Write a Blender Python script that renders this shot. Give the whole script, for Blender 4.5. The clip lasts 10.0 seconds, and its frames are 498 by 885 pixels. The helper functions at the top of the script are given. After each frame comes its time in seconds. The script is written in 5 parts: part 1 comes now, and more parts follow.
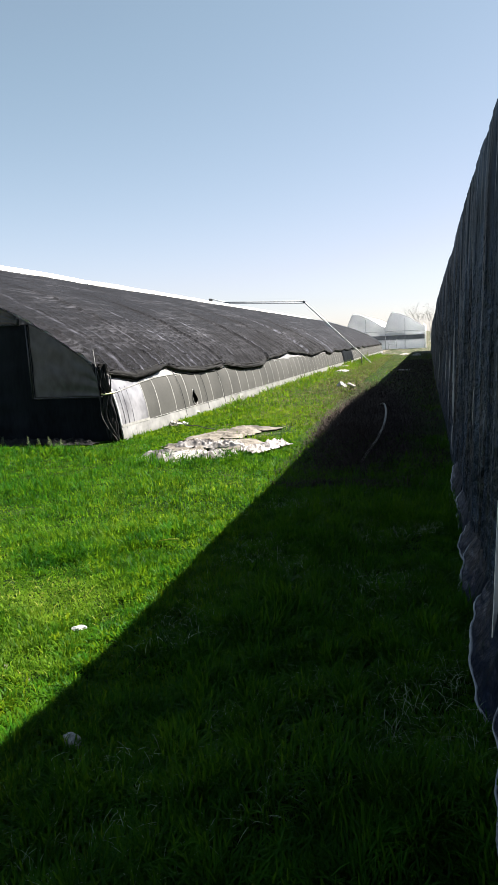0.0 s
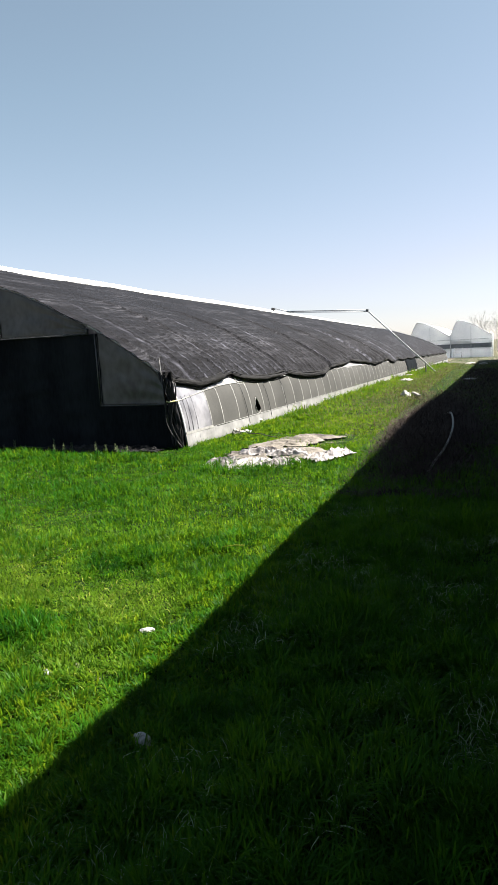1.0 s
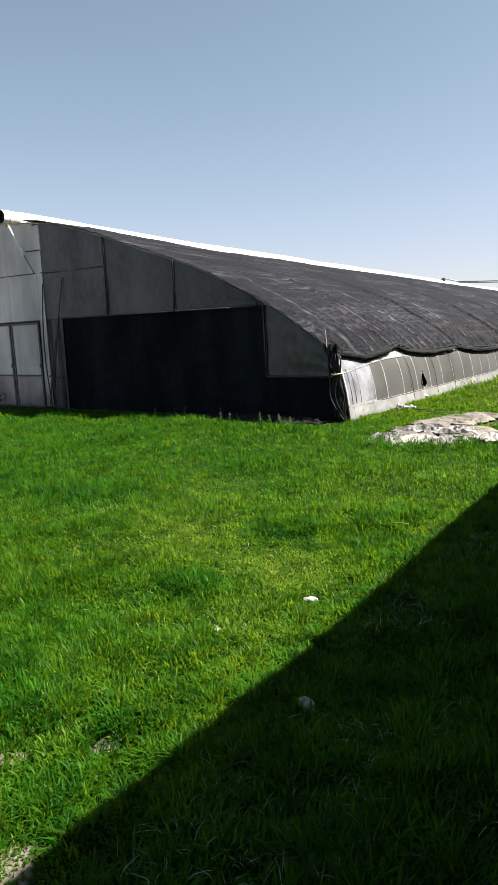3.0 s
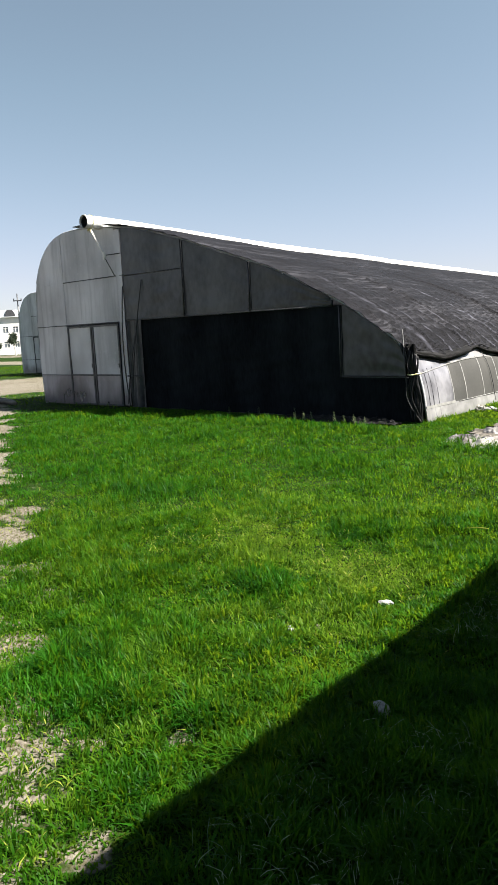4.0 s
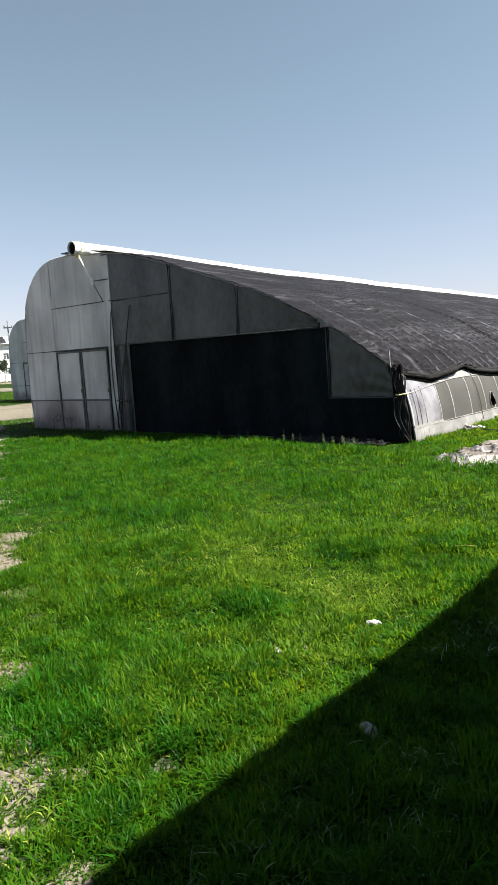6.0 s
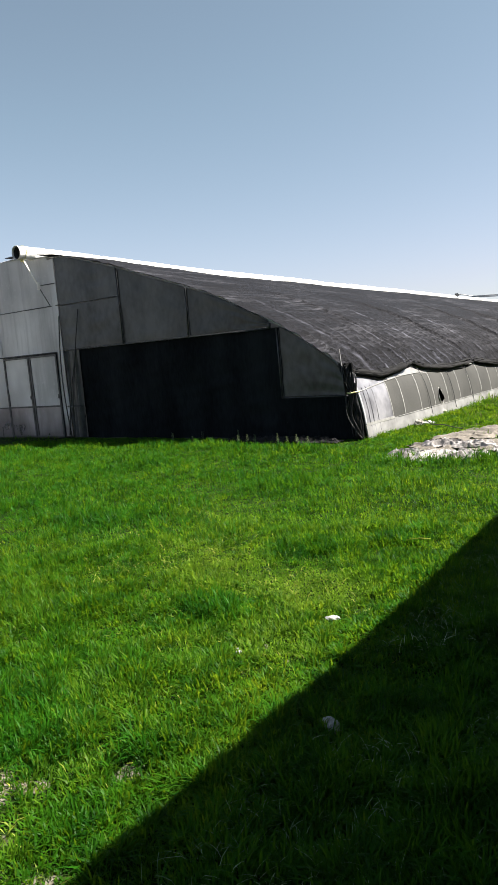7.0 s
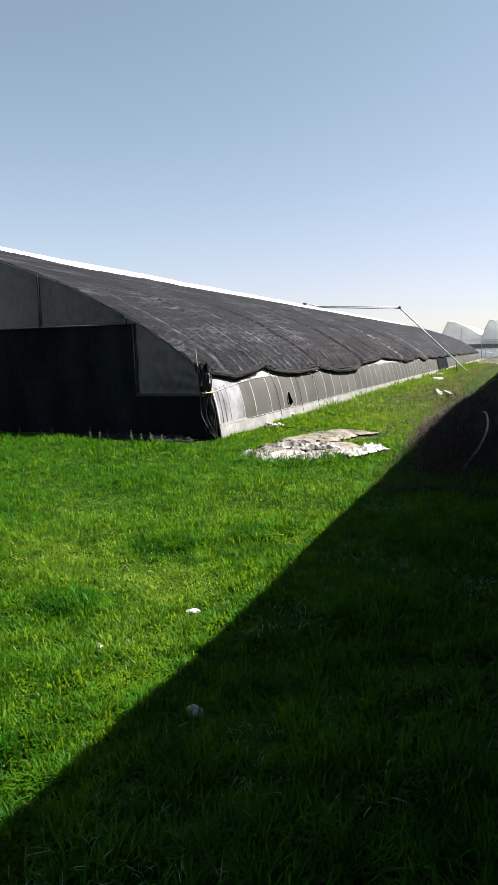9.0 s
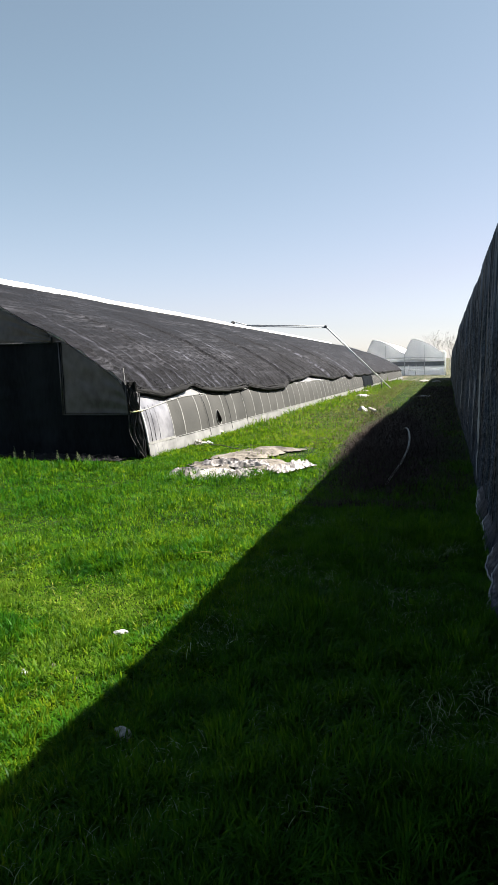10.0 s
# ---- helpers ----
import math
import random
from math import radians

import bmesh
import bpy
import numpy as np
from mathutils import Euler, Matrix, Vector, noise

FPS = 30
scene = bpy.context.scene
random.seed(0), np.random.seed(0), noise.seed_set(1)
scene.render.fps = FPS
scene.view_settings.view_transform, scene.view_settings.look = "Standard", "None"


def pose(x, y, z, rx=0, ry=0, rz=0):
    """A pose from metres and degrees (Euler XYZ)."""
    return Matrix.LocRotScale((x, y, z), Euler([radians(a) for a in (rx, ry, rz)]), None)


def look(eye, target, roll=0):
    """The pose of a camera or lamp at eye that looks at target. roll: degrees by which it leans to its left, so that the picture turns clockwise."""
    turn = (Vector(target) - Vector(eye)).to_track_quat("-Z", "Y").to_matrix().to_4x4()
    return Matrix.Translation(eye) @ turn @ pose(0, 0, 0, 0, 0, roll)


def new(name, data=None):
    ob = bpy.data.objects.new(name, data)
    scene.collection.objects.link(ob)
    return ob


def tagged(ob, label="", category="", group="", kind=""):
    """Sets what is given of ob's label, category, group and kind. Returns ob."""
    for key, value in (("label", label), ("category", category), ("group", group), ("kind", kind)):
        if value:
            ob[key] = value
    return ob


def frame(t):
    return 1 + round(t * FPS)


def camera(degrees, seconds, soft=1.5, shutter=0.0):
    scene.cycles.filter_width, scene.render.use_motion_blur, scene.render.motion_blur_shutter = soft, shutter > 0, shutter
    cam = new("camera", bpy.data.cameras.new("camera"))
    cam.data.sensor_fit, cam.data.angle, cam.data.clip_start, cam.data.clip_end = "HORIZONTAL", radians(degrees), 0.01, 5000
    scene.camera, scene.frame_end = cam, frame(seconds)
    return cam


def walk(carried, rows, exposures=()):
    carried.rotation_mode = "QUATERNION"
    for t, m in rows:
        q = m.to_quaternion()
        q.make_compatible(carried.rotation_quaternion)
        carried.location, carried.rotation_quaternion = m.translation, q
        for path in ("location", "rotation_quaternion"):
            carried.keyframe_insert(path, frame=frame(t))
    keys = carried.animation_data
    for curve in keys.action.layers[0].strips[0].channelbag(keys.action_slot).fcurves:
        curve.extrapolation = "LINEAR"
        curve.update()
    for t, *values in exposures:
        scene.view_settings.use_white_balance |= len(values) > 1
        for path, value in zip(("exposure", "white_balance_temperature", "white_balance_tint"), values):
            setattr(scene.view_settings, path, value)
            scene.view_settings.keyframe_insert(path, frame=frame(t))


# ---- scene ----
cam = camera(40.66, 10.0, soft=1.5)
# seconds, eye x y z in metres, yaw pitch roll in degrees
PATH = [
    (0, 5.195, -10.658, 1.664, 14.74, -8.77, 2.69),
    (0.2, 5.200, -10.642, 1.661, 12.87, -8.97, 3.14),
    (0.3, 5.190, -10.657, 1.651, 12.92, -8.72, 3.00),
    (0.5, 5.179, -10.656, 1.649, 13.95, -8.03, 2.94),
    (0.8, 5.170, -10.656, 1.647, 17.57, -7.73, 3.15),
    (1, 5.150, -10.674, 1.649, 19.91, -7.75, 2.86),
    (1.2, 5.149, -10.676, 1.641, 22.62, -7.43, 2.60),
    (1.5, 5.111, -10.702, 1.648, 26.57, -8.05, 1.82),
    (1.7, 5.112, -10.700, 1.644, 28.14, -8.32, 2.49),
    (2, 5.080, -10.717, 1.653, 30.47, -8.79, 2.26),
    (2.2, 5.088, -10.726, 1.654, 31.72, -9.00, 2.50),
    (3.3, 5.089, -10.729, 1.672, 34.67, -9.49, 2.33),
    (3.5, 5.089, -10.740, 1.673, 36.33, -9.21, 2.62),
    (3.8, 5.067, -10.736, 1.664, 39.06, -9.26, 2.64),
    (4, 5.077, -10.746, 1.667, 39.72, -9.24, 2.59),
    (4.5, 5.076, -10.755, 1.671, 40.00, -9.18, 2.33),
    (5, 5.069, -10.753, 1.662, 39.58, -9.16, 1.99),
    (5.2, 5.065, -10.744, 1.656, 39.26, -9.23, 2.25),
    (6.3, 5.122, -10.709, 1.646, 38.21, -6.72, 4.24),
    (6.5, 5.099, -10.707, 1.639, 36.31, -7.45, 4.23),
    (6.8, 5.115, -10.713, 1.644, 35.18, -7.37, 4.61),
    (7, 5.113, -10.714, 1.642, 34.85, -7.44, 4.71),
    (7.2, 5.113, -10.711, 1.642, 33.83, -7.51, 4.98),
    (7.5, 5.120, -10.727, 1.643, 30.97, -7.91, 4.82),
    (7.8, 5.143, -10.759, 1.629, 27.77, -10.24, 4.90),
    (8, 5.141, -10.764, 1.631, 29.31, -9.60, 5.20),
    (8.2, 5.130, -10.773, 1.636, 28.75, -7.40, 4.78),
    (8.5, 5.102, -10.773, 1.637, 26.60, -7.71, 3.49),
    (8.8, 5.073, -10.813, 1.649, 24.36, -7.99, 2.21),
    (9, 5.057, -10.834, 1.643, 22.26, -8.16, 1.36),
    (9.2, 5.036, -10.867, 1.640, 20.64, -7.60, 1.23),
    (9.5, 5.053, -10.858, 1.633, 17.21, -8.09, 0.09),
    (9.8, 5.067, -10.880, 1.655, 14.70, -6.57, 0.51),
    (10, 5.105, -10.879, 1.657, 16.32, -6.81, 1.35),
]
walk(cam, [(t, pose(x, y, z, 90 + pitch, roll, yaw)) for t, x, y, z, yaw, pitch, roll in PATH],
     exposures=[(0, 2.08), (1.5, 2.06), (3.5, 1.94), (7, 1.94), (9, 1.99), (10, 1.99)])

# ---- light ----
SUN = Vector((0.70, 0.38, 1.0)).normalized()
world = bpy.data.worlds.new("sky")
scene.world = world
world.use_nodes = True
wn = world.node_tree.nodes
sky = wn.new("ShaderNodeTexSky")
sky.sky_type = "NISHITA"
sky.sun_disc = False
sky.sun_elevation = math.asin(SUN.z)
sky.sun_rotation = math.atan2(SUN.x, SUN.y)
sky.air_density, sky.dust_density, sky.ozone_density = 0.8, 0.4, 1.0
wn["Background"].inputs["Strength"].default_value = 0.042
haze = wn.new("ShaderNodeHueSaturation")
haze.inputs["Saturation"].default_value = 0.62
world.node_tree.links.new(sky.outputs[0], haze.inputs["Color"])
# clear teal-blue aloft, pale lavender haze where the sky is brightest
glow = wn.new("ShaderNodeRGBToBW")
world.node_tree.links.new(haze.outputs[0], glow.inputs["Color"])
reach = wn.new("ShaderNodeMapRange")
reach.inputs["From Min"].default_value, reach.inputs["From Max"].default_value = 2.7, 5.5
world.node_tree.links.new(glow.outputs[0], reach.inputs["Value"])
tint = wn.new("ShaderNodeMix")
tint.data_type = "RGBA"
tint.inputs["A"].default_value, tint.inputs["B"].default_value = (0.870, 1.0, 0.985, 1), (0.905, 0.850, 0.880, 1)
world.node_tree.links.new(reach.outputs[0], tint.inputs["Factor"])
cool = wn.new("ShaderNodeMix")
cool.data_type, cool.blend_type = "RGBA", "MULTIPLY"
cool.inputs["Factor"].default_value = 1.0
world.node_tree.links.new(tint.outputs["Result"], cool.inputs["B"])
world.node_tree.links.new(haze.outputs[0], cool.inputs["A"])
world.node_tree.links.new(cool.outputs["Result"], wn["Background"].inputs["Color"])
sun = new("sun", bpy.data.lights.new("sun", "SUN"))
sun.data.energy, sun.data.angle, sun.data.color = 5.0, radians(0.5), (1.0, 0.95, 0.86)
sun.matrix_basis = look(SUN * 60, (0, 0, 0))


# ---- materials ----
def material(name, dark, light, scale=6.0, rough=0.7, fine=60.0, bump=0.3, bump_scale=0.0, metal=0.0, stretch=(1, 1, 1),
             spec=0.5, through_light=0.0, island=0.0, thing_random=0.0, low=0.35, high=0.65, depth=0.01):
    """Two colours mixed by noise at two scales, with fine relief."""
    m = bpy.data.materials.new(name)
    m.use_nodes = True
    n, l = m.node_tree.nodes, m.node_tree.links
    p = n["Principled BSDF"]
    co = n.new("ShaderNodeNewGeometry")
    mp = n.new("ShaderNodeMapping")
    mp.inputs["Scale"].default_value = stretch
    l.new(co.outputs["Position"], mp.inputs["Vector"])
    a, b = n.new("ShaderNodeTexNoise"), n.new("ShaderNodeTexNoise")
    a.inputs["Scale"].default_value, a.inputs["Detail"].default_value = scale, 5
    b.inputs["Scale"].default_value, b.inputs["Detail"].default_value = fine, 4
    for t in (a, b):
        l.new(mp.outputs[0], t.inputs["Vector"])
    add = n.new("ShaderNodeMath")
    add.operation = "MULTIPLY_ADD"
    l.new(b.outputs["Fac"], add.inputs[0])
    add.inputs[1].default_value = 0.4
    sub = n.new("ShaderNodeMath")
    sub.operation = "MULTIPLY_ADD"
    l.new(a.outputs["Fac"], sub.inputs[0])
    sub.inputs[1].default_value, sub.inputs[2].default_value = 0.8, -0.1
    l.new(sub.outputs[0], add.inputs[2])
    r = n.new("ShaderNodeMapRange")
    r.inputs["From Min"].default_value, r.inputs["From Max"].default_value = low, high
    l.new(add.outputs[0], r.inputs["Value"])
    mix = n.new("ShaderNodeMix")
    mix.data_type = "RGBA"
    mix.inputs["A"].default_value, mix.inputs["B"].default_value = (*dark, 1), (*light, 1)
    last = r.outputs[0]
    if island or thing_random:
        rnd = n.new("ShaderNodeObjectInfo") if thing_random else co
        k = n.new("ShaderNodeMath")
        k.operation = "MULTIPLY_ADD"
        k.use_clamp = True
        l.new(rnd.outputs["Random" if thing_random else "Random Per Island"], k.inputs[0])
        k.inputs[1].default_value = island or thing_random
        off = n.new("ShaderNodeMath")
        off.operation = "SUBTRACT"
        l.new(r.outputs[0], off.inputs[0])
        off.inputs[1].default_value = (island or thing_random) / 2
        l.new(off.outputs[0], k.inputs[2])
        last = k.outputs[0]
    l.new(last, mix.inputs["Factor"])
    l.new(mix.outputs["Result"], p.inputs["Base Color"])
    p.inputs["Roughness"].default_value, p.inputs["Metallic"].default_value = rough, metal
    p.inputs["Specular IOR Level"].default_value = spec
    if bump:
        bp = n.new("ShaderNodeBump")
        bp.inputs["Strength"].default_value = bump
        bp.inputs["Distance"].default_value = depth
        src = b
        if bump_scale:
            src = n.new("ShaderNodeTexNoise")
            src.inputs["Scale"].default_value, src.inputs["Detail"].default_value = bump_scale, 5
            l.new(mp.outputs[0], src.inputs["Vector"])
        l.new(src.outputs["Fac"], bp.inputs["Height"])
        l.new(bp.outputs[0], p.inputs["Normal"])
    if through_light:
        tr = n.new("ShaderNodeBsdfTranslucent")
        l.new(mix.outputs["Result"], tr.inputs["Color"])
        ms = n.new("ShaderNodeMixShader")
        ms.inputs[0].default_value = through_light
        l.new(p.outputs[0], ms.inputs[1])
        l.new(tr.outputs[0], ms.inputs[2])
        l.new(ms.outputs[0], n["Material Output"].inputs["Surface"])
    return m


def grass_material(name, shades):
    """Blades: colour by patch and by blade, with light coming through them."""
    m = bpy.data.materials.new(name)
    m.use_nodes = True
    n, l = m.node_tree.nodes, m.node_tree.links
    p = n["Principled BSDF"]
    geo = n.new("ShaderNodeNewGeometry")
    patch = n.new("ShaderNodeTexNoise")
    patch.inputs["Scale"].default_value, patch.inputs["Detail"].default_value = 0.75, 4
    l.new(geo.outputs["Position"], patch.inputs["Vector"])
    def mixed(fac, a, b2):
        x = n.new("ShaderNodeMix")
        x.data_type = "RGBA"
        l.new(fac, x.inputs["Factor"])
        for key, v in (("A", a), ("B", b2)):
            if isinstance(v, tuple):
                x.inputs[key].default_value = (*v, 1)
            else:
                l.new(v, x.inputs[key])
        return x.outputs["Result"]
    r = n.new("ShaderNodeMapRange")
    r.inputs["From Min"].default_value, r.inputs["From Max"].default_value = 0.38, 0.66
    l.new(patch.outputs["Fac"], r.inputs["Value"])
    clump = n.new("ShaderNodeTexNoise")
    clump.inputs["Scale"].default_value, clump.inputs["Detail"].default_value = 5.5, 3
    l.new(geo.outputs["Position"], clump.inputs["Vector"])
    by_clump = n.new("ShaderNodeMapRange")
    by_clump.inputs["From Min"].default_value, by_clump.inputs["From Max"].default_value = 0.39, 0.61
    by_clump.inputs["To Max"].default_value = 0.55
    l.new(clump.outputs["Fac"], by_clump.inputs["Value"])
    both = n.new("ShaderNodeMath")
    both.operation = "MULTIPLY_ADD"
    l.new(geo.outputs["Random Per Island"], both.inputs[0])
    both.inputs[1].default_value = 0.5
    l.new(by_clump.outputs[0], both.inputs[2])
    rnd = both.outputs[0]
    dark, light = mixed(rnd, *shades[0]), mixed(rnd, *shades[1])
    col = mixed(r.outputs[0], dark, light)
    l.new(col, p.inputs["Base Color"])
    p.inputs["Roughness"].default_value, p.inputs["Specular IOR Level"].default_value = 0.46, 0.09
    tr = n.new("ShaderNodeBsdfTranslucent")
    l.new(mixed(r.outputs[0], mixed(rnd, *shades[2]), mixed(rnd, *shades[3])), tr.inputs["Color"])
    ms = n.new("ShaderNodeMixShader")
    ms.inputs[0].default_value = 0.52
    l.new(p.outputs[0], ms.inputs[1])
    l.new(tr.outputs[0], ms.inputs[2])
    l.new(ms.outputs[0], n["Material Output"].inputs["Surface"])
    return m


GRASS = grass_material("grass_blade", (((0.0046, 0.0370, 0.0016), (0.0330, 0.1260, 0.0050)), ((0.0094, 0.0490, 0.0023), (0.0640, 0.1640, 0.0074)),
                                       ((0.0520, 0.1260, 0.0022), (0.1860, 0.3030, 0.0098)), ((0.0810, 0.1590, 0.0043), (0.2740, 0.3550, 0.0175))))
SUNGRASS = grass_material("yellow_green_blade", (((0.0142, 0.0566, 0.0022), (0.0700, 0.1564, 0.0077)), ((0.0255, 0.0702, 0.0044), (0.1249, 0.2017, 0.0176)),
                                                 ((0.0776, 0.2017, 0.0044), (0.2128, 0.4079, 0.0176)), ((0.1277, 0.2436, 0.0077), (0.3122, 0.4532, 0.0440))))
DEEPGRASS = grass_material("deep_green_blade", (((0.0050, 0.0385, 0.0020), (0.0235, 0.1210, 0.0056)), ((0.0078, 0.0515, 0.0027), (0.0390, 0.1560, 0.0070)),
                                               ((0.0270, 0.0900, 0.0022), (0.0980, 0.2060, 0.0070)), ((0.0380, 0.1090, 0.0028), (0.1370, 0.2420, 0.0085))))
DULL = material("dull_dry_grass", (0.055, 0.06, 0.018), (0.17, 0.16, 0.07), 3, 0.6, 20, 0, island=0.5, through_light=0.3, spec=0.15)
YELLOWED = material("yellowed_grass", (0.09, 0.13, 0.012), (0.23, 0.26, 0.04), 3, 0.6, 20, 0, island=0.9, through_light=0.35, spec=0.12)
STRAW = material("dry_grass", (0.06, 0.13, 0.04), (0.36, 0.46, 0.27), 3, 0.5, 20, 0, island=0.9, through_light=0.25, spec=0.15)
WEED = material("weed_leaf", (0.045, 0.062, 0.026), (0.13, 0.155, 0.075), 4, 0.5, 20, 0, island=0.8, through_light=0.25)
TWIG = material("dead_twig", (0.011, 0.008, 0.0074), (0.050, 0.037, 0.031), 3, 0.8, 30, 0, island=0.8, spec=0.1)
DULLTWIG = material("brown_stalk", (0.030, 0.022, 0.014), (0.11, 0.085, 0.055), 3, 0.8, 30, 0, island=0.8, spec=0.1)
# bark colour paled to imitate distance haze
HAZED_BARK = material("hazed_bark", (0.36, 0.345, 0.33), (0.55, 0.53, 0.51), 3, 0.9, 30, 0.4)
NET = material("black_shade_net", (0.0055, 0.0052, 0.0056), (0.024, 0.023, 0.0235), 1.4, 0.75, 9.0, 0.6, 60.0, stretch=(4.5, 0.6, 4.5), spec=0.12, low=0.40, high=0.72)
NETDUST = material("dusty_net_seam", (0.020, 0.019, 0.020), (0.075, 0.072, 0.073), 3.0, 0.8, 20.0, 0.4, 60.0, spec=0.12)
NETGABLE = material("net_over_film", (0.0165, 0.0172, 0.0190), (0.066, 0.067, 0.0705), 0.9, 0.42, 7.0, 0.3, 4.0, stretch=(1.3, 1, 0.8), spec=0.4)
NETBLACK = material("dense_black_net", (0.0034, 0.0044, 0.0056), (0.0120, 0.0145, 0.0172), 0.6, 0.9, 12.0, 0.2, stretch=(2, 1, 0.5), spec=0.03)


def film_material(name, dark, light, clear=0.0):
    """Dusty greenhouse film: soft clouds, run-down streaks, a reddish tint low down for the inside showing through;
    clear: how far one sees in.
    """
    m = bpy.data.materials.new(name)
    m.use_nodes = True
    n, l = m.node_tree.nodes, m.node_tree.links
    p = n["Principled BSDF"]
    geo = n.new("ShaderNodeNewGeometry")

    def field(stretch, scale, detail, lo, hi):
        mp = n.new("ShaderNodeMapping")
        mp.inputs["Scale"].default_value = stretch
        l.new(geo.outputs["Position"], mp.inputs["Vector"])
        t = n.new("ShaderNodeTexNoise")
        t.inputs["Scale"].default_value, t.inputs["Detail"].default_value = scale, detail
        l.new(mp.outputs[0], t.inputs["Vector"])
        r = n.new("ShaderNodeMapRange")
        r.inputs["From Min"].default_value, r.inputs["From Max"].default_value = lo, hi
        l.new(t.outputs["Fac"], r.inputs["Value"])
        return r.outputs[0], t.outputs["Fac"]

    def over(fac, base, col, most=1.0):
        k = n.new("ShaderNodeMath")
        k.operation = "MULTIPLY"
        l.new(fac, k.inputs[0])
        k.inputs[1].default_value = most
        x = n.new("ShaderNodeMix")
        x.data_type = "RGBA"
        l.new(k.outputs[0], x.inputs["Factor"])
        if isinstance(base, tuple):
            x.inputs["A"].default_value = (*base, 1)
        else:
            l.new(base, x.inputs["A"])
        x.inputs["B"].default_value = (*col, 1)
        return x.outputs["Result"]

    cloud, raw = field((0.9, 0.9, 0.55), 0.9, 4, 0.36, 0.66)
    col = over(cloud, dark, light)
    col = over(field((3.0, 3.0, 0.14), 2.4, 4, 0.50, 0.72)[0], col, tuple(c * 0.55 for c in dark), 0.45)
    col = over(field((1, 1, 0.8), 14.0, 4, 0.60, 0.74)[0], col, tuple(c * 1.15 for c in light), 0.25)
    # reddish darkening low down, painted for the dim inside seen through the film
    xyz = n.new("ShaderNodeSeparateXYZ")
    l.new(geo.outputs["Position"], xyz.inputs[0])
    low = n.new("ShaderNodeMath")
    low.operation = "MULTIPLY_ADD"
    l.new(raw, low.inputs[0])
    low.inputs[1].default_value = 2.2
    l.new(xyz.outputs["Z"], low.inputs[2])
    low_tint = n.new("ShaderNodeMapRange")
    low_tint.inputs["From Min"].default_value, low_tint.inputs["From Max"].default_value = 1.75, 1.25
    l.new(low.outputs[0], low_tint.inputs["Value"])
    col = over(low_tint.outputs[0], col, (0.165, 0.140, 0.142), 0.8)
    l.new(col, p.inputs["Base Color"])
    p.inputs["Roughness"].default_value, p.inputs["Specular IOR Level"].default_value = 0.40, 0.4
    bp = n.new("ShaderNodeBump")
    bp.inputs["Strength"].default_value, bp.inputs["Distance"].default_value = 0.25, 0.02
    l.new(field((1.6, 1, 0.5), 3.0, 4, 0.3, 0.7)[0], bp.inputs["Height"])
    l.new(bp.outputs[0], p.inputs["Normal"])
    tr = n.new("ShaderNodeBsdfTranslucent")
    l.new(col, tr.inputs["Color"])
    ms = n.new("ShaderNodeMixShader")
    ms.inputs[0].default_value = 0.25
    l.new(p.outputs[0], ms.inputs[1])
    l.new(tr.outputs[0], ms.inputs[2])
    out = ms.outputs[0]
    if clear:
        see = n.new("ShaderNodeBsdfTransparent")
        mc = n.new("ShaderNodeMixShader")
        mc.inputs[0].default_value = clear
        l.new(out, mc.inputs[1])
        l.new(see.outputs[0], mc.inputs[2])
        out = mc.outputs[0]
    l.new(out, n["Material Output"].inputs["Surface"])
    return m


FILM = film_material("grey_film", (0.40, 0.40, 0.415), (0.66, 0.66, 0.678))
FILMLOW = film_material("see_through_film", (0.43, 0.385, 0.40), (0.66, 0.605, 0.625), 0.42)
FILMWHITE = material("white_film", (0.170, 0.167, 0.168), (0.30, 0.295, 0.296), 2.0, 0.35, 9.0, 0.5, 7.0, through_light=0.15)
FILMCORNER = material("milky_film", (0.105, 0.104, 0.116), (0.245, 0.242, 0.262), 2.0, 0.28, 7.0, 0.6, 6.0, through_light=0.12)
SCREEN = material("insect_screen", (0.040, 0.0395, 0.0375), (0.059, 0.0578, 0.0545), 1.2, 0.8, 30.0, 0.12, thing_random=0.5, spec=0.2)
RIBWHITE = material("white_strip", (0.145, 0.142, 0.137), (0.245, 0.241, 0.233), 4, 0.5, 40, 0.1)
TUBEWHITE = material("white_cloth_tube", (0.50, 0.49, 0.46), (0.78, 0.77, 0.74), 3, 0.6, 30, 0.4, 14)
STEEL = material("galvanised_steel", (0.33, 0.335, 0.34), (0.48, 0.485, 0.49), 5, 0.5, 60, 0.1, metal=0.1)
DARKSTEEL = material("dark_steel", (0.03, 0.031, 0.034), (0.07, 0.07, 0.075), 5, 0.5, 60, 0.1, metal=0.3)
ROPE = material("pale_rope", (0.6, 0.58, 0.54), (0.82, 0.80, 0.76), 30, 0.8, 120, 0.3)
YELLOW = material("yellow_cord", (0.46, 0.42, 0.17), (0.66, 0.62, 0.34), 30, 0.7, 120, 0.2)
BLACK = material("black_cord", (0.012, 0.012, 0.013), (0.03, 0.03, 0.032), 20, 0.6, 90, 0.2)
CLOTH = material("crumpled_white_sheet", (0.105, 0.092, 0.086), (0.33, 0.305, 0.298), 5, 0.6, 30, 0.5, 30, low=0.36, high=0.62)
MAT = material("beige_felt", (0.055, 0.046, 0.037), (0.19, 0.165, 0.138), 2.5, 0.85, 22, 0.6, 40)
PAPER = material("white_scrap", (0.20, 0.195, 0.185), (0.38, 0.375, 0.36), 30, 0.6, 120, 0.5)
SKIRT = material("slate_tarpaulin", (0.0014, 0.0028, 0.0075), (0.0085, 0.0145, 0.0330), 5, 0.42, 30, 1.0, 14, depth=0.025, spec=0.14)
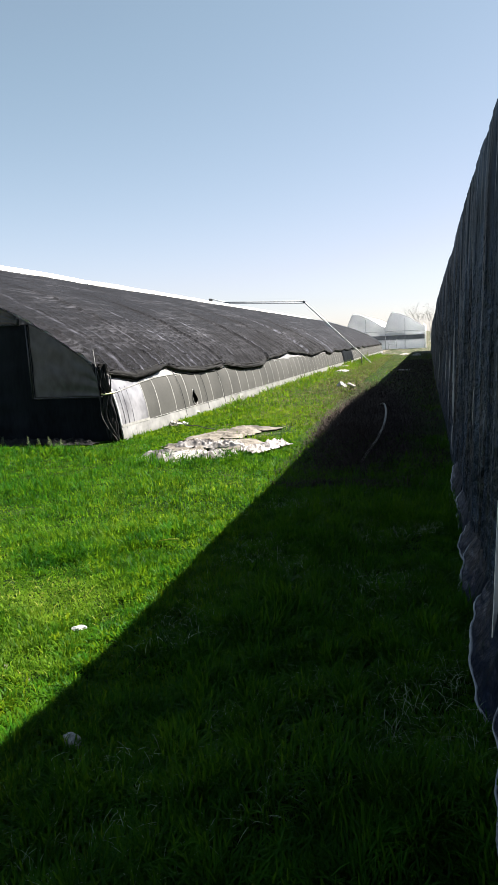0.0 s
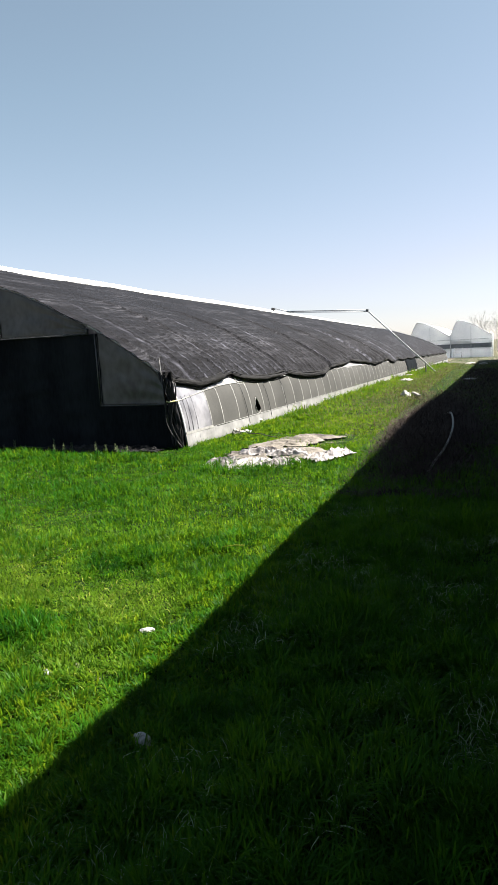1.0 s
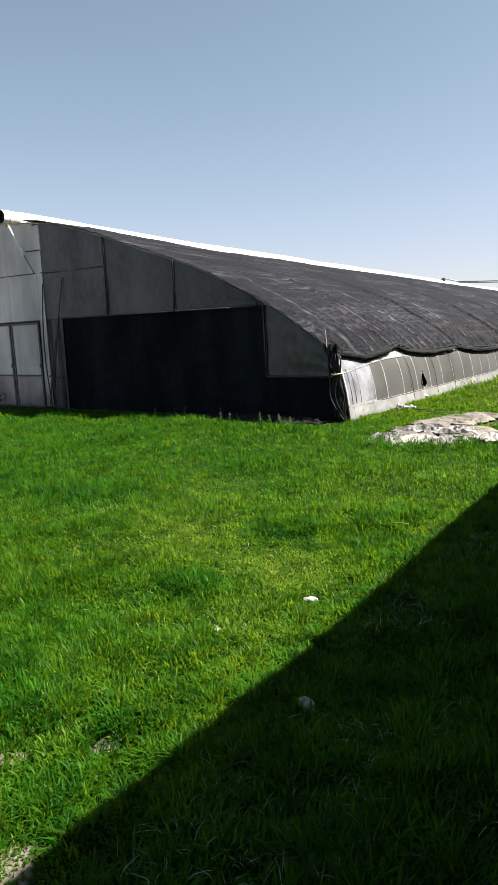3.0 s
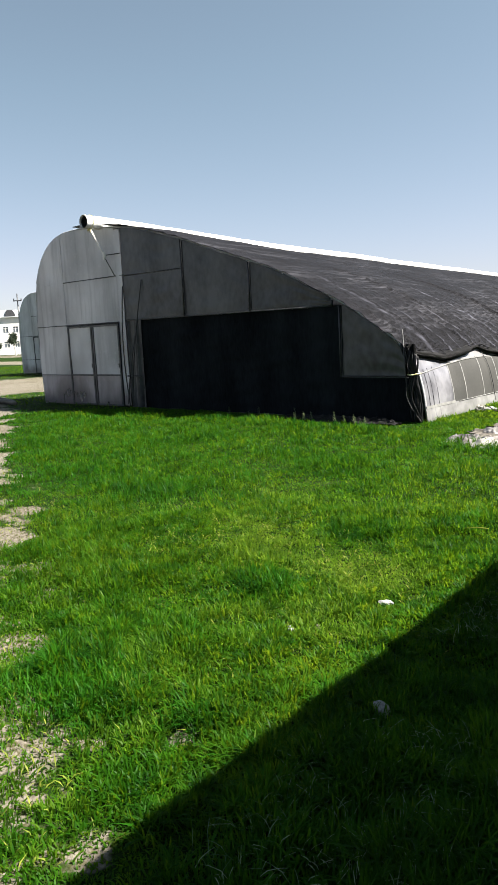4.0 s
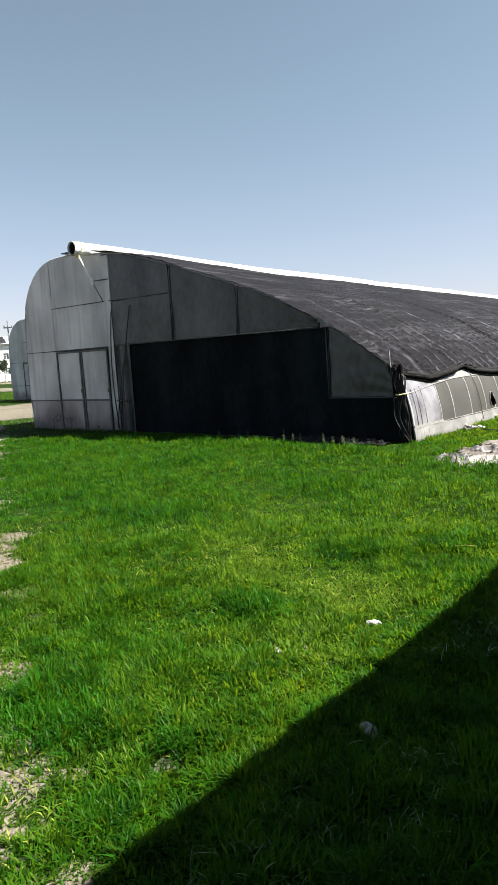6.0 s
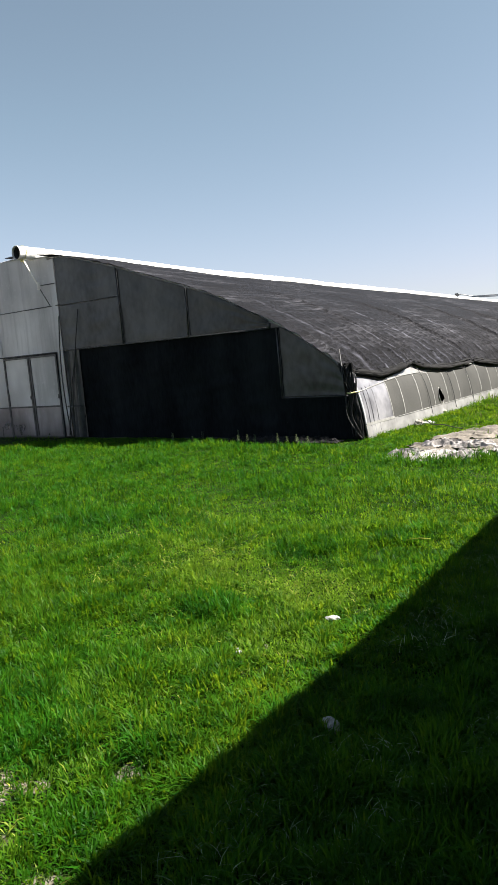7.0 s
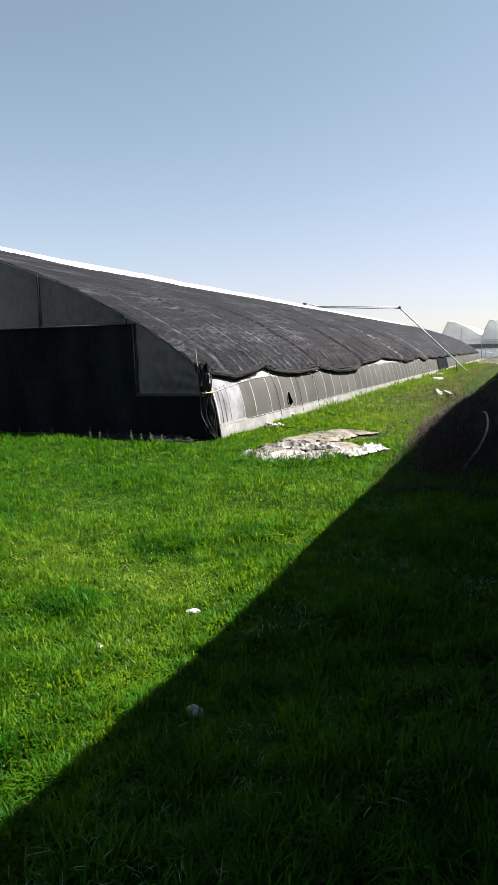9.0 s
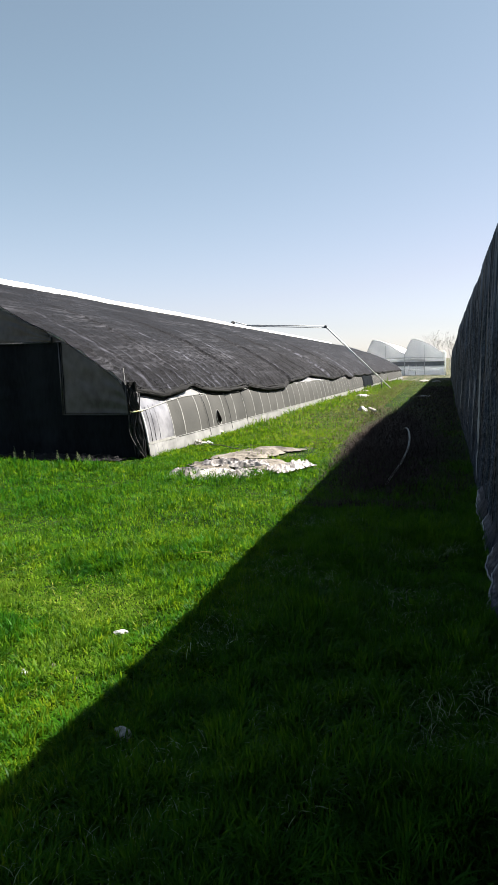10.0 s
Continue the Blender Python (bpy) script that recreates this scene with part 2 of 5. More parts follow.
LOGWOOD = material("weathered_wood", (0.050, 0.045, 0.038), (0.135, 0.122, 0.105), 4, 0.85, 40, 0.5, 30, stretch=(0.4, 3, 3))
CONCRETE = material("pale_concrete", (0.17, 0.155, 0.135), (0.30, 0.285, 0.26), 2, 0.8, 40, 0.3)
WALLWHITE = material("white_render", (0.62, 0.61, 0.59), (0.74, 0.73, 0.71), 0.3, 0.8, 4, 0.1)
ROOFGREY = material("pale_metal_roof", (0.30, 0.32, 0.34), (0.38, 0.40, 0.42), 0.3, 0.5, 4, 0.1)
PANE = material("window_pane", (0.10, 0.12, 0.14), (0.17, 0.19, 0.21), 0.5, 0.15, 4, 0)
# far film and net: distance haze painted in by paling their colours
FARFILM = material("haze_paled_film", (0.80, 0.81, 0.83), (0.93, 0.935, 0.945), 0.5, 0.4, 5, 0.2, 2.0, through_light=0.6)
FARNET = material("haze_paled_net", (0.10, 0.105, 0.115), (0.19, 0.20, 0.215), 0.8, 0.7, 8, 0.2)
LEAF = material("dark_leaf", (0.012, 0.024, 0.011), (0.036, 0.055, 0.025), 2, 0.6, 12, 0, island=0.8)


def ground_material():
    """Soil, short green cover and pale trodden dirt, by a mesh attribute with ragged edges."""
    m = bpy.data.materials.new("field")
    m.use_nodes = True
    n, l = m.node_tree.nodes, m.node_tree.links
    p = n["Principled BSDF"]
    co = n.new("ShaderNodeNewGeometry")

    def noise_tex(scale, detail=6):
        t = n.new("ShaderNodeTexNoise")
        t.inputs["Scale"].default_value, t.inputs["Detail"].default_value = scale, detail
        l.new(co.outputs["Position"], t.inputs["Vector"])
        return t.outputs["Fac"]

    def mix(fac, a, b):
        x = n.new("ShaderNodeMix")
        x.data_type = "RGBA"
        l.new(fac, x.inputs["Factor"])
        for key, v in (("A", a), ("B", b)):
            if isinstance(v, tuple):
                x.inputs[key].default_value = (*v, 1)
            else:
                l.new(v, x.inputs[key])
        return x.outputs["Result"]

    def ramp(v, lo, hi):
        r = n.new("ShaderNodeMapRange")
        r.inputs["From Min"].default_value, r.inputs["From Max"].default_value = lo, hi
        l.new(v, r.inputs["Value"])
        return r.outputs[0]

    coarse, mid, fine = noise_tex(0.35), noise_tex(2.3), noise_tex(28)
    green = mix(ramp(fine, 0.35, 0.7), (0.004, 0.013, 0.001), (0.015, 0.036, 0.003))
    green = mix(ramp(mid, 0.5, 0.75), green, (0.028, 0.043, 0.008))
    dirt = mix(ramp(fine, 0.3, 0.7), (0.075, 0.064, 0.047), (0.18, 0.158, 0.127))
    dirt = mix(ramp(coarse, 0.4, 0.7), dirt, (0.185, 0.167, 0.144))
    at = n.new("ShaderNodeAttribute")
    at.attribute_name = "dirt"
    s = n.new("ShaderNodeMath")
    s.operation = "MULTIPLY_ADD"
    l.new(mid, s.inputs[0])
    s.inputs[1].default_value = 1.1
    l.new(at.outputs["Fac"], s.inputs[2])
    ragged = n.new("ShaderNodeMath")
    ragged.operation = "MULTIPLY_ADD"
    l.new(noise_tex(11, 5), ragged.inputs[0])
    ragged.inputs[1].default_value = 0.9
    l.new(s.outputs[0], ragged.inputs[2])
    litter = mix(ramp(noise_tex(45, 4), 0.50, 0.62), dirt, (0.060, 0.056, 0.026))
    l.new(mix(ramp(ragged.outputs[0], 1.44, 1.60), green, litter), p.inputs["Base Color"])
    p.inputs["Roughness"].default_value, p.inputs["Specular IOR Level"].default_value = 0.95, 0.08
    bp = n.new("ShaderNodeBump")
    bp.inputs["Strength"].default_value, bp.inputs["Distance"].default_value = 0.8, 0.03
    l.new(fine, bp.inputs["Height"])
    l.new(bp.outputs[0], p.inputs["Normal"])
    return m


def roof_net_material():
    """Crinkled black net: mottled darker in the crinkles, with clustered pale scuffs and pale broken lines over the
    ribs.
    """
    m = bpy.data.materials.new("scuffed_roof_net")
    m.use_nodes = True
    n, l = m.node_tree.nodes, m.node_tree.links
    p = n["Principled BSDF"]
    geo = n.new("ShaderNodeNewGeometry")
    xyz = n.new("ShaderNodeSeparateXYZ")
    l.new(geo.outputs["Position"], xyz.inputs[0])

    def field(stretch, scale, seed, detail=6, harsh=0.6):
        mp = n.new("ShaderNodeMapping")
        mp.inputs["Scale"].default_value, mp.inputs["Location"].default_value = stretch, (seed, seed, 0)
        l.new(geo.outputs["Position"], mp.inputs["Vector"])
        t = n.new("ShaderNodeTexNoise")
        t.inputs["Scale"].default_value, t.inputs["Detail"].default_value, t.inputs["Roughness"].default_value = scale, detail, harsh
        l.new(mp.outputs[0], t.inputs["Vector"])
        return t.outputs["Fac"]

    def span(v, lo, hi):
        r = n.new("ShaderNodeMapRange")
        r.inputs["From Min"].default_value, r.inputs["From Max"].default_value = lo, hi
        l.new(v, r.inputs["Value"])
        return r.outputs[0]

    def maths(op, a, b2):
        k = n.new("ShaderNodeMath")
        k.operation = op
        for s, v in zip(k.inputs, (a, b2)):
            if isinstance(v, (int, float)):
                s.default_value = v
            else:
                l.new(v, s)
        return k.outputs[0]

    def over(fac, base, col):
        x = n.new("ShaderNodeMix")
        x.data_type = "RGBA"
        l.new(fac, x.inputs["Factor"])
        if isinstance(base, tuple):
            x.inputs["A"].default_value = (*base, 1)
        else:
            l.new(base, x.inputs["A"])
        x.inputs["B"].default_value = (*col, 1)
        return x.outputs["Result"]

    crinkle = field((3, 1.3, 3), 6.0, 5, 6, 0.65)
    mottle = span(crinkle, 0.40, 0.68)
    col = over(mottle, (0.0010, 0.0010, 0.0016), (0.0125, 0.0122, 0.0170))
    col = over(span(field((1.6, 0.5, 1.6), 0.7, 31), 0.46, 0.66), col, (0.0036, 0.0033, 0.0048))
    cluster = span(field((1.3, 0.30, 1.3), 0.8, 21, 4), 0.42, 0.66)
    scuff = maths("MULTIPLY", span(field((6, 0.42, 6), 1.7, 9, 9, 0.70), 0.48, 0.74), cluster)
    col = over(maths("MULTIPLY", scuff, 0.9), col, (0.105, 0.103, 0.118))
    grit = maths("MULTIPLY", span(field((4, 2.5, 4), 9.0, 14, 4, 0.7), 0.58, 0.72), 0.30)
    col = over(grit, col, (0.060, 0.061, 0.082))
    # pale lines where the net lies over ribs, lower on the slope
    wander = maths("MULTIPLY", field((2, 0.3, 2), 0.8, 40, 2), 0.10)
    ypos = maths("ADD", xyz.outputs["Y"], wander)
    for step, half, low_z, high_z, strong in ((0.45, 0.034, 2.6, 1.4, 0.65), (3.8, 0.090, 3.2, 1.9, 0.90)):
        ping = maths("PINGPONG", maths("ADD", ypos, 40.0 - (0.20 if step < 1 else 2.98)), step / 2)
        line = span(ping, half, half * 0.4)
        line = maths("MULTIPLY", line, span(xyz.outputs["Z"], low_z, high_z))
        line = maths("MULTIPLY", line, maths("MULTIPLY", span(field((1.6, 1.0, 1.6), 3.0, 50, 5, 0.75), 0.42, 0.62), strong))
        line = maths("MULTIPLY", line, span(xyz.outputs["Y"], 0.5, 1.4))
        if step < 1:
            line = maths("MULTIPLY", line, maths("ADD", span(xyz.outputs["Y"], 8.0, 3.0), 0.15))
        col = over(line, col, (0.110, 0.110, 0.136))
    l.new(col, p.inputs["Base Color"])
    p.inputs["Roughness"].default_value, p.inputs["Specular IOR Level"].default_value = 0.7, 0.10
    bp = n.new("ShaderNodeBump")
    bp.inputs["Strength"].default_value, bp.inputs["Distance"].default_value = 1.0, 0.055
    l.new(crinkle, bp.inputs["Height"])
    l.new(bp.outputs[0], p.inputs["Normal"])
    return m


def wall_net_material():
    """Blue-black net hung in fine upright pleats, knobbly lower down; fold shading and glints are painted into the
    colour.
    """
    m = bpy.data.materials.new("dark_net_wall")
    m.use_nodes = True
    n, l = m.node_tree.nodes, m.node_tree.links
    p = n["Principled BSDF"]
    geo = n.new("ShaderNodeNewGeometry")
    xyz = n.new("ShaderNodeSeparateXYZ")
    l.new(geo.outputs["Position"], xyz.inputs[0])

    def field(stretch, scale, detail, lo, hi):
        mp = n.new("ShaderNodeMapping")
        mp.inputs["Scale"].default_value = stretch
        l.new(geo.outputs["Position"], mp.inputs["Vector"])
        t = n.new("ShaderNodeTexNoise")
        t.inputs["Scale"].default_value, t.inputs["Detail"].default_value = scale, detail
        l.new(mp.outputs[0], t.inputs["Vector"])
        r = n.new("ShaderNodeMapRange")
        r.inputs["From Min"].default_value, r.inputs["From Max"].default_value = lo, hi
        l.new(t.outputs["Fac"], r.inputs["Value"])
        return r.outputs[0]

    def maths(op, a, b2):
        k = n.new("ShaderNodeMath")
        k.operation = op
        for s, v in zip(k.inputs, (a, b2)):
            if isinstance(v, (int, float)):
                s.default_value = v
            else:
                l.new(v, s)
        return k.outputs[0]

    def over(fac, base, col):
        x = n.new("ShaderNodeMix")
        x.data_type = "RGBA"
        l.new(fac, x.inputs["Factor"])
        if isinstance(base, tuple):
            x.inputs["A"].default_value = (*base, 1)
        else:
            l.new(base, x.inputs["A"])
        x.inputs["B"].default_value = (*col, 1)
        return x.outputs["Result"]

    low = n.new("ShaderNodeMapRange")
    low.inputs["From Min"].default_value, low.inputs["From Max"].default_value = 2.7, 1.7
    l.new(xyz.outputs["Z"], low.inputs["Value"])
    pleat = field((1, 1, 0.05), 10.0, 5, 0.38, 0.66)
    knob = field((1, 1, 0.8), 17.0, 3, 0.30, 0.75)
    # dark hollows and pale crests of the pleats, painted as colour
    col = over(pleat, (0.0026, 0.0046, 0.0095), (0.052, 0.076, 0.115))
    col = over(maths("MULTIPLY", field((1, 1, 1), 2.2, 4, 0.45, 0.65), 0.6), col, (0.004, 0.008, 0.010))
    # glints imitated by pale flecks of colour, low on the wall
    painted_glint = maths("MULTIPLY", field((1, 1, 0.7), 24.0, 4, 0.62, 0.71), low.outputs[0])
    col = over(maths("MULTIPLY", painted_glint, 0.55), col, (0.10, 0.13, 0.15))
    l.new(col, p.inputs["Base Color"])
    p.inputs["Roughness"].default_value, p.inputs["Specular IOR Level"].default_value = 0.55, 0.16
    bp = n.new("ShaderNodeBump")
    bp.inputs["Strength"].default_value, bp.inputs["Distance"].default_value = 1.0, 0.09
    l.new(maths("ADD", maths("MULTIPLY", pleat, 0.7), maths("MULTIPLY", knob, maths("MULTIPLY", low.outputs[0], 0.85))), bp.inputs["Height"])
    l.new(bp.outputs[0], p.inputs["Normal"])
    return m


NETWALL = wall_net_material()
ROOFNET = roof_net_material()
SHEEN = material("shiny_black_film", (0.004, 0.004, 0.0048), (0.013, 0.013, 0.0145), 6, 0.52, 40, 0.6, 30, spec=0.22)
# galvanised frame, its colour lightened for distance haze
FARSTEEL = material("haze_paled_frame", (0.42, 0.43, 0.45), (0.52, 0.53, 0.55), 2, 0.6, 20, 0.1)
TAPE = material("pale_strip", (0.17, 0.178, 0.187), (0.32, 0.33, 0.34), 4, 0.6, 40, 0.2)
FIELD = ground_material()


# ---- mesh helpers ----
def mesh_object(name, verts, faces, mat, parent=None, label="", smooth=False):
    me = bpy.data.meshes.new(name)
    me.from_pydata([tuple(v) for v in verts], [], faces)
    me.materials.append(mat)
    if smooth:
        me.shade_smooth()
        me.set_sharp_from_angle(angle=radians(55))
    ob = new(name, me)
    ob.parent = parent
    if label:
        ob["label"] = label
    return ob


def part(name, bm, mat, parent, label="", smooth=False):
    bmesh.ops.recalc_face_normals(bm, faces=bm.faces)
    me = bpy.data.meshes.new(name)
    bm.to_mesh(me)
    bm.free()
    me.materials.append(mat)
    if smooth:
        me.shade_smooth()
    ob = new(name, me)
    ob.parent = parent
    if label:
        ob["label"] = label
    return ob


def thing(name, label, category, group="", at=(0, 0, 0)):
    ob = new(name)
    ob.location = at
    ob.empty_display_size = 0.2
    return tagged(ob, label, category, group)


def sheet(name, rows, mat, parent=None, label="", thick=0.006, keep=None, smooth=True):
    """A cloth or film of real thickness over a grid of points (rows of equal length). keep(i, j): which cells stay."""
    g = np.array(rows, float)
    a, b = g.shape[:2]
    du = np.gradient(g, axis=0)
    dv = np.gradient(g, axis=1)
    nr = np.cross(du, dv)
    nr /= np.linalg.norm(nr, axis=2)[:, :, None] + 1e-9
    front, back = (g + nr * thick / 2).reshape(-1, 3), (g - nr * thick / 2).reshape(-1, 3)
    n = a * b
    cells = [(i, j) for i in range(a - 1) for j in range(b - 1) if keep is None or keep(i, j)]
    have = set(cells)
    faces = []
    for i, j in cells:
        q = (i * b + j, (i + 1) * b + j, (i + 1) * b + j + 1, i * b + j + 1)
        faces.append(q)
        faces.append(tuple(n + k for k in reversed(q)))
        for (di, dj), (k0, k1) in (((0, -1), (0, 1)), ((1, 0), (1, 2)), ((0, 1), (2, 3)), ((-1, 0), (3, 0))):
            if (i + di, j + dj) not in have:
                faces.append((q[k1], q[k0], n + q[k0], n + q[k1]))
    return mesh_object(name, np.concatenate([front, back]), faces, mat, parent, label, smooth)


def pipe(name, pts, radius, mat, parent=None, label="", sides=8, caps=True, wobble=0.0, seed=0):
    """A round rod along points; radius a number or one for each point."""
    rng = random.Random(seed)
    pts = [Vector(p) for p in pts]
    bm = bmesh.new()
    rings = []
    side = None
    for i, p in enumerate(pts):
        d = (pts[min(i + 1, len(pts) - 1)] - pts[max(i - 1, 0)]).normalized()
        if side is None:
            side = d.orthogonal().normalized()
        side = (side - d * side.dot(d)).normalized()
        up = d.cross(side)
        r = radius[i] if isinstance(radius, (list, tuple)) else radius
        rings.append([bm.verts.new(p + (side * math.cos(k * 2 * math.pi / sides) + up * math.sin(k * 2 * math.pi / sides)) * r * (1 + wobble * rng.uniform(-1, 1))) for k in range(sides)])
    for a, b in zip(rings, rings[1:]):
        for k in range(sides):
            bm.faces.new((a[k], a[(k + 1) % sides], b[(k + 1) % sides], b[k]))
    if caps:
        bm.faces.new(rings[0][::-1])
        bm.faces.new(rings[-1])
    return part(name, bm, mat, parent, label, smooth=sides > 5)


def box(name, lo, hi, mat, parent=None, label="", bevel=0.008):
    bm = bmesh.new()
    bmesh.ops.create_cube(bm, size=1)
    for v in bm.verts:
        v.co = Vector(lo) + Vector([(c + 0.5) * (h - a) for c, a, h in zip(v.co, lo, hi)])
    if bevel:
        bmesh.ops.bevel(bm, geom=bm.edges, offset=bevel, segments=2, affect="EDGES")
    return part(name, bm, mat, parent, label)


def fall(y):
    """The field's gentle fall along the long greenhouse."""
    return -0.010 * min(max(y, 0.0), 80.0)


def rough(x, y, z=0.0, scale=1.0):
    return noise.noise(Vector((x, y, z)) * scale)


# ---- ground ----
ROAD_A, ROAD_B = Vector((4.0, -10.3)), Vector((-12.0, -1.0))


def dirt_at(x, y):
    """0 grass to 1 trodden pale dirt; far off the pale tone also imitates haze."""
    d = (ROAD_B - ROAD_A).normalized()
    s = (Vector((x, y)) - ROAD_A)
    left = d.x * s.y - d.y * s.x     # positive on the road's side
    v = 0.0
    if x < 5.0:
        v = min(max((left + 0.52 - 0.36 * min(max(x / 2.5, 0), 1) + 0.35 * rough(x, y, 3, 0.9) + 0.6 * rough(x, y, 6, 2.6)) / 0.7, 0), 0.95 if x < 0 else 0.7)
    if x < -11.5:
        v = max(v, min(max((-14.8 - x) / 0.8, 0), 1) * min(max((x + 28.5) / 1.5, 0), 1))
        if x < -27:
            v = 0.0
        if -16 < x:
            v = max(v, 0.5 if y < -1 else 0.25)
    far = math.hypot(x + 75, (y - 42) * 2.2)
    if 26 < far < 48:
        v = 1.0
    for px, py, pr, k in ((3.13, -8.98, 0.12, 0.75), (3.06, -7.78, 0.26, 0.4), (3.34, -9.60, 0.12, 0.8), (2.66, -9.43, 0.28, 0.85), (2.96, -9.58, 0.24, 0.7), (3.16, -9.90, 0.20, 0.85), (2.3, -9.25, 0.2, 0.5), (-0.9, -7.1, 0.3, 0.8), (-0.2, -7.92, 0.25, 0.5), (1.39, -8.78, 0.2, 0.5)):
        v = max(v, k * max(0.0, 1 + 0.7 * rough(x, y, 5, 7.0) - math.hypot(x - px, y - py) / pr) ** 0.5)
    if y > 0 and (-11.3 < x < -0.2 or -29.9 < x < -18.5 and y > 10.65):
        v = max(v, 0.8)
    # bare end of the strip; past 95 m the pale tone stands in for haze
    if y > 45:
        v = max(v, min(0.5, (y - 45) / 25) if y < 95 else 0.55)
    if 0.9 < x < 3.0 and -0.5 < y < 3.0:
        v = max(v, 0.35)
    return v


def ground_z(x, y):
    near = max(0.0, 1 - math.hypot(x - 3, y + 6) / 30)
    return fall(y) + near * (0.05 * rough(x, y, 1, 0.45) + 0.035 * rough(x, y, 5, 1.5))


def make_ground():
    xs = np.concatenate([-np.geomspace(15, 1500, 40)[::-1], np.arange(-14.6, 1.39, 0.2), np.arange(1.4, 4.59, 0.06), np.arange(4.6, 8.01, 0.2), np.geomspace(8.5, 1500, 34)])
    ys = np.concatenate([-np.geomspace(13, 600, 25)[::-1], np.arange(-12.6, -10.41, 0.2), np.arange(-10.4, -7.19, 0.06), np.arange(-7.1, 6.01, 0.2), np.geomspace(6.6, 2500, 60)])
    nx = len(xs)
    verts = [(x, y, ground_z(x, y)) for y in ys for x in xs]
    faces = [(j * nx + i, j * nx + i + 1, (j + 1) * nx + i + 1, (j + 1) * nx + i) for j in range(len(ys) - 1) for i in range(nx - 1)]
    ob = mesh_object("ground", verts, faces, FIELD, smooth=True)
    at = ob.data.attributes.new("dirt", "FLOAT", "POINT")
    at.data.foreach_set("value", [dirt_at(v[0], v[1]) for v in verts])
    return tagged(ob, "grassy field with a pale trodden dirt road beside it", "ground", kind="structure")


make_ground()

# ---- the long greenhouse: outline of its gable, from the back foot over the ridge to the front foot ----
OUTLINE = [(-11.35, 0.0), (-11.42, 1.15), (-11.40, 2.1), (-11.27, 3.29), (-10.82, 3.99), (-10.25, 4.34), (-9.63, 4.42), (-8.93, 4.40),
           (-7.45, 4.24), (-6.87, 4.11), (-5.68, 3.76), (-4.81, 3.46), (-3.89, 3.15), (-3.04, 2.84), (-2.39, 2.53), (-1.77, 2.22),
           (-1.29, 1.94), (-0.84, 1.64), (-0.57, 1.45), (-0.38, 1.25), (-0.24, 1.06), (-0.13, 0.85), (-0.04, 0.51), (0.00, 0.24), (0.04, 0.0)]


def smooth_line(pts, per):
    out = []
    p = [np.array(q, float) for q in pts]
    p = [2 * p[0] - p[1]] + p + [2 * p[-1] - p[-2]]
    for i in range(1, len(p) - 2):
        for k in range(per):
            t = k / per
            out.append(0.5 * (2 * p[i] + (p[i + 1] - p[i - 1]) * t + (2 * p[i - 1] - 5 * p[i] + 4 * p[i + 1] - p[i + 2]) * t ** 2
                              + (3 * p[i] - p[i - 1] - 3 * p[i + 1] + p[i + 2]) * t ** 3))
    out.append(p[-2])
    return out


CURVE = smooth_line(OUTLINE, 4)
CX, CZ = np.array([c[0] for c in CURVE]), np.array([c[1] for c in CURVE])
CRIDGE = int(np.argmax(CZ))
CS = np.concatenate([[0], np.cumsum(np.hypot(np.diff(CX), np.diff(CZ)))])


def top_at(x):
    """Height of the outline above x."""
    if x < CX[CRIDGE]:
        return float(np.interp(x, CX[4 * 2:CRIDGE + 1], CZ[4 * 2:CRIDGE + 1])) if x > CX[4 * 2] else 2.0
    return float(np.interp(x, CX[CRIDGE:], CZ[CRIDGE:]))


def on_curve(s):
    """x, z and outward normal at arc length s along the outline."""
    x, z = np.interp(s, CS, CX), np.interp(s, CS, CZ)
    x1, z1 = np.interp(s + 0.02, CS, CX), np.interp(s + 0.02, CS, CZ)
    x0, z0 = np.interp(s - 0.02, CS, CX), np.interp(s - 0.02, CS, CZ)
    d = math.hypot(x1 - x0, z1 - z0) + 1e-9
    return x, z, -(z1 - z0) / d, (x1 - x0) / d


def s_of_z(z):
    """Arc length where the front side comes down to height z."""
    return float(np.interp(-z, -CZ[CRIDGE:], CS[CRIDGE:]))


def s_of_x(x):
    return float(np.interp(x, CX[CRIDGE:], CS[CRIDGE:]))


LENGTH = 71.0


def sink(y, z):
    """Lowers the roof behind the gable, most at the ridge, to fit the camera's view."""
    return 0.145 * min(1.0, max(0.0, (y - 0.8) / 5)) * (max(z, 0.0) / 4.4) ** 2



def gable_panel(parent, name, x0, x1, z0, z1, y, mat, label="", n=10, ripple=0.01, seed=0.0):
    """A film or net panel of the gable between two posts, cut off by the outline; z1 None: up to the outline."""
    rows = []
    for i in range(n + 1):
        x = x0 + (x1 - x0) * i / n
        t = top_at(x) - 0.02
        hi = t if z1 is None else min(z1, t)
        rows.append([(x, y + ripple * (rough(x * 2.2, seed, j * 0.35) + 0.5 * rough(x * 9, seed + 3, j * 0.2)), z0 + (hi - z0) * j / n) for j in range(n + 1)])
    return sheet(name, rows, mat, parent, label, 0.006)


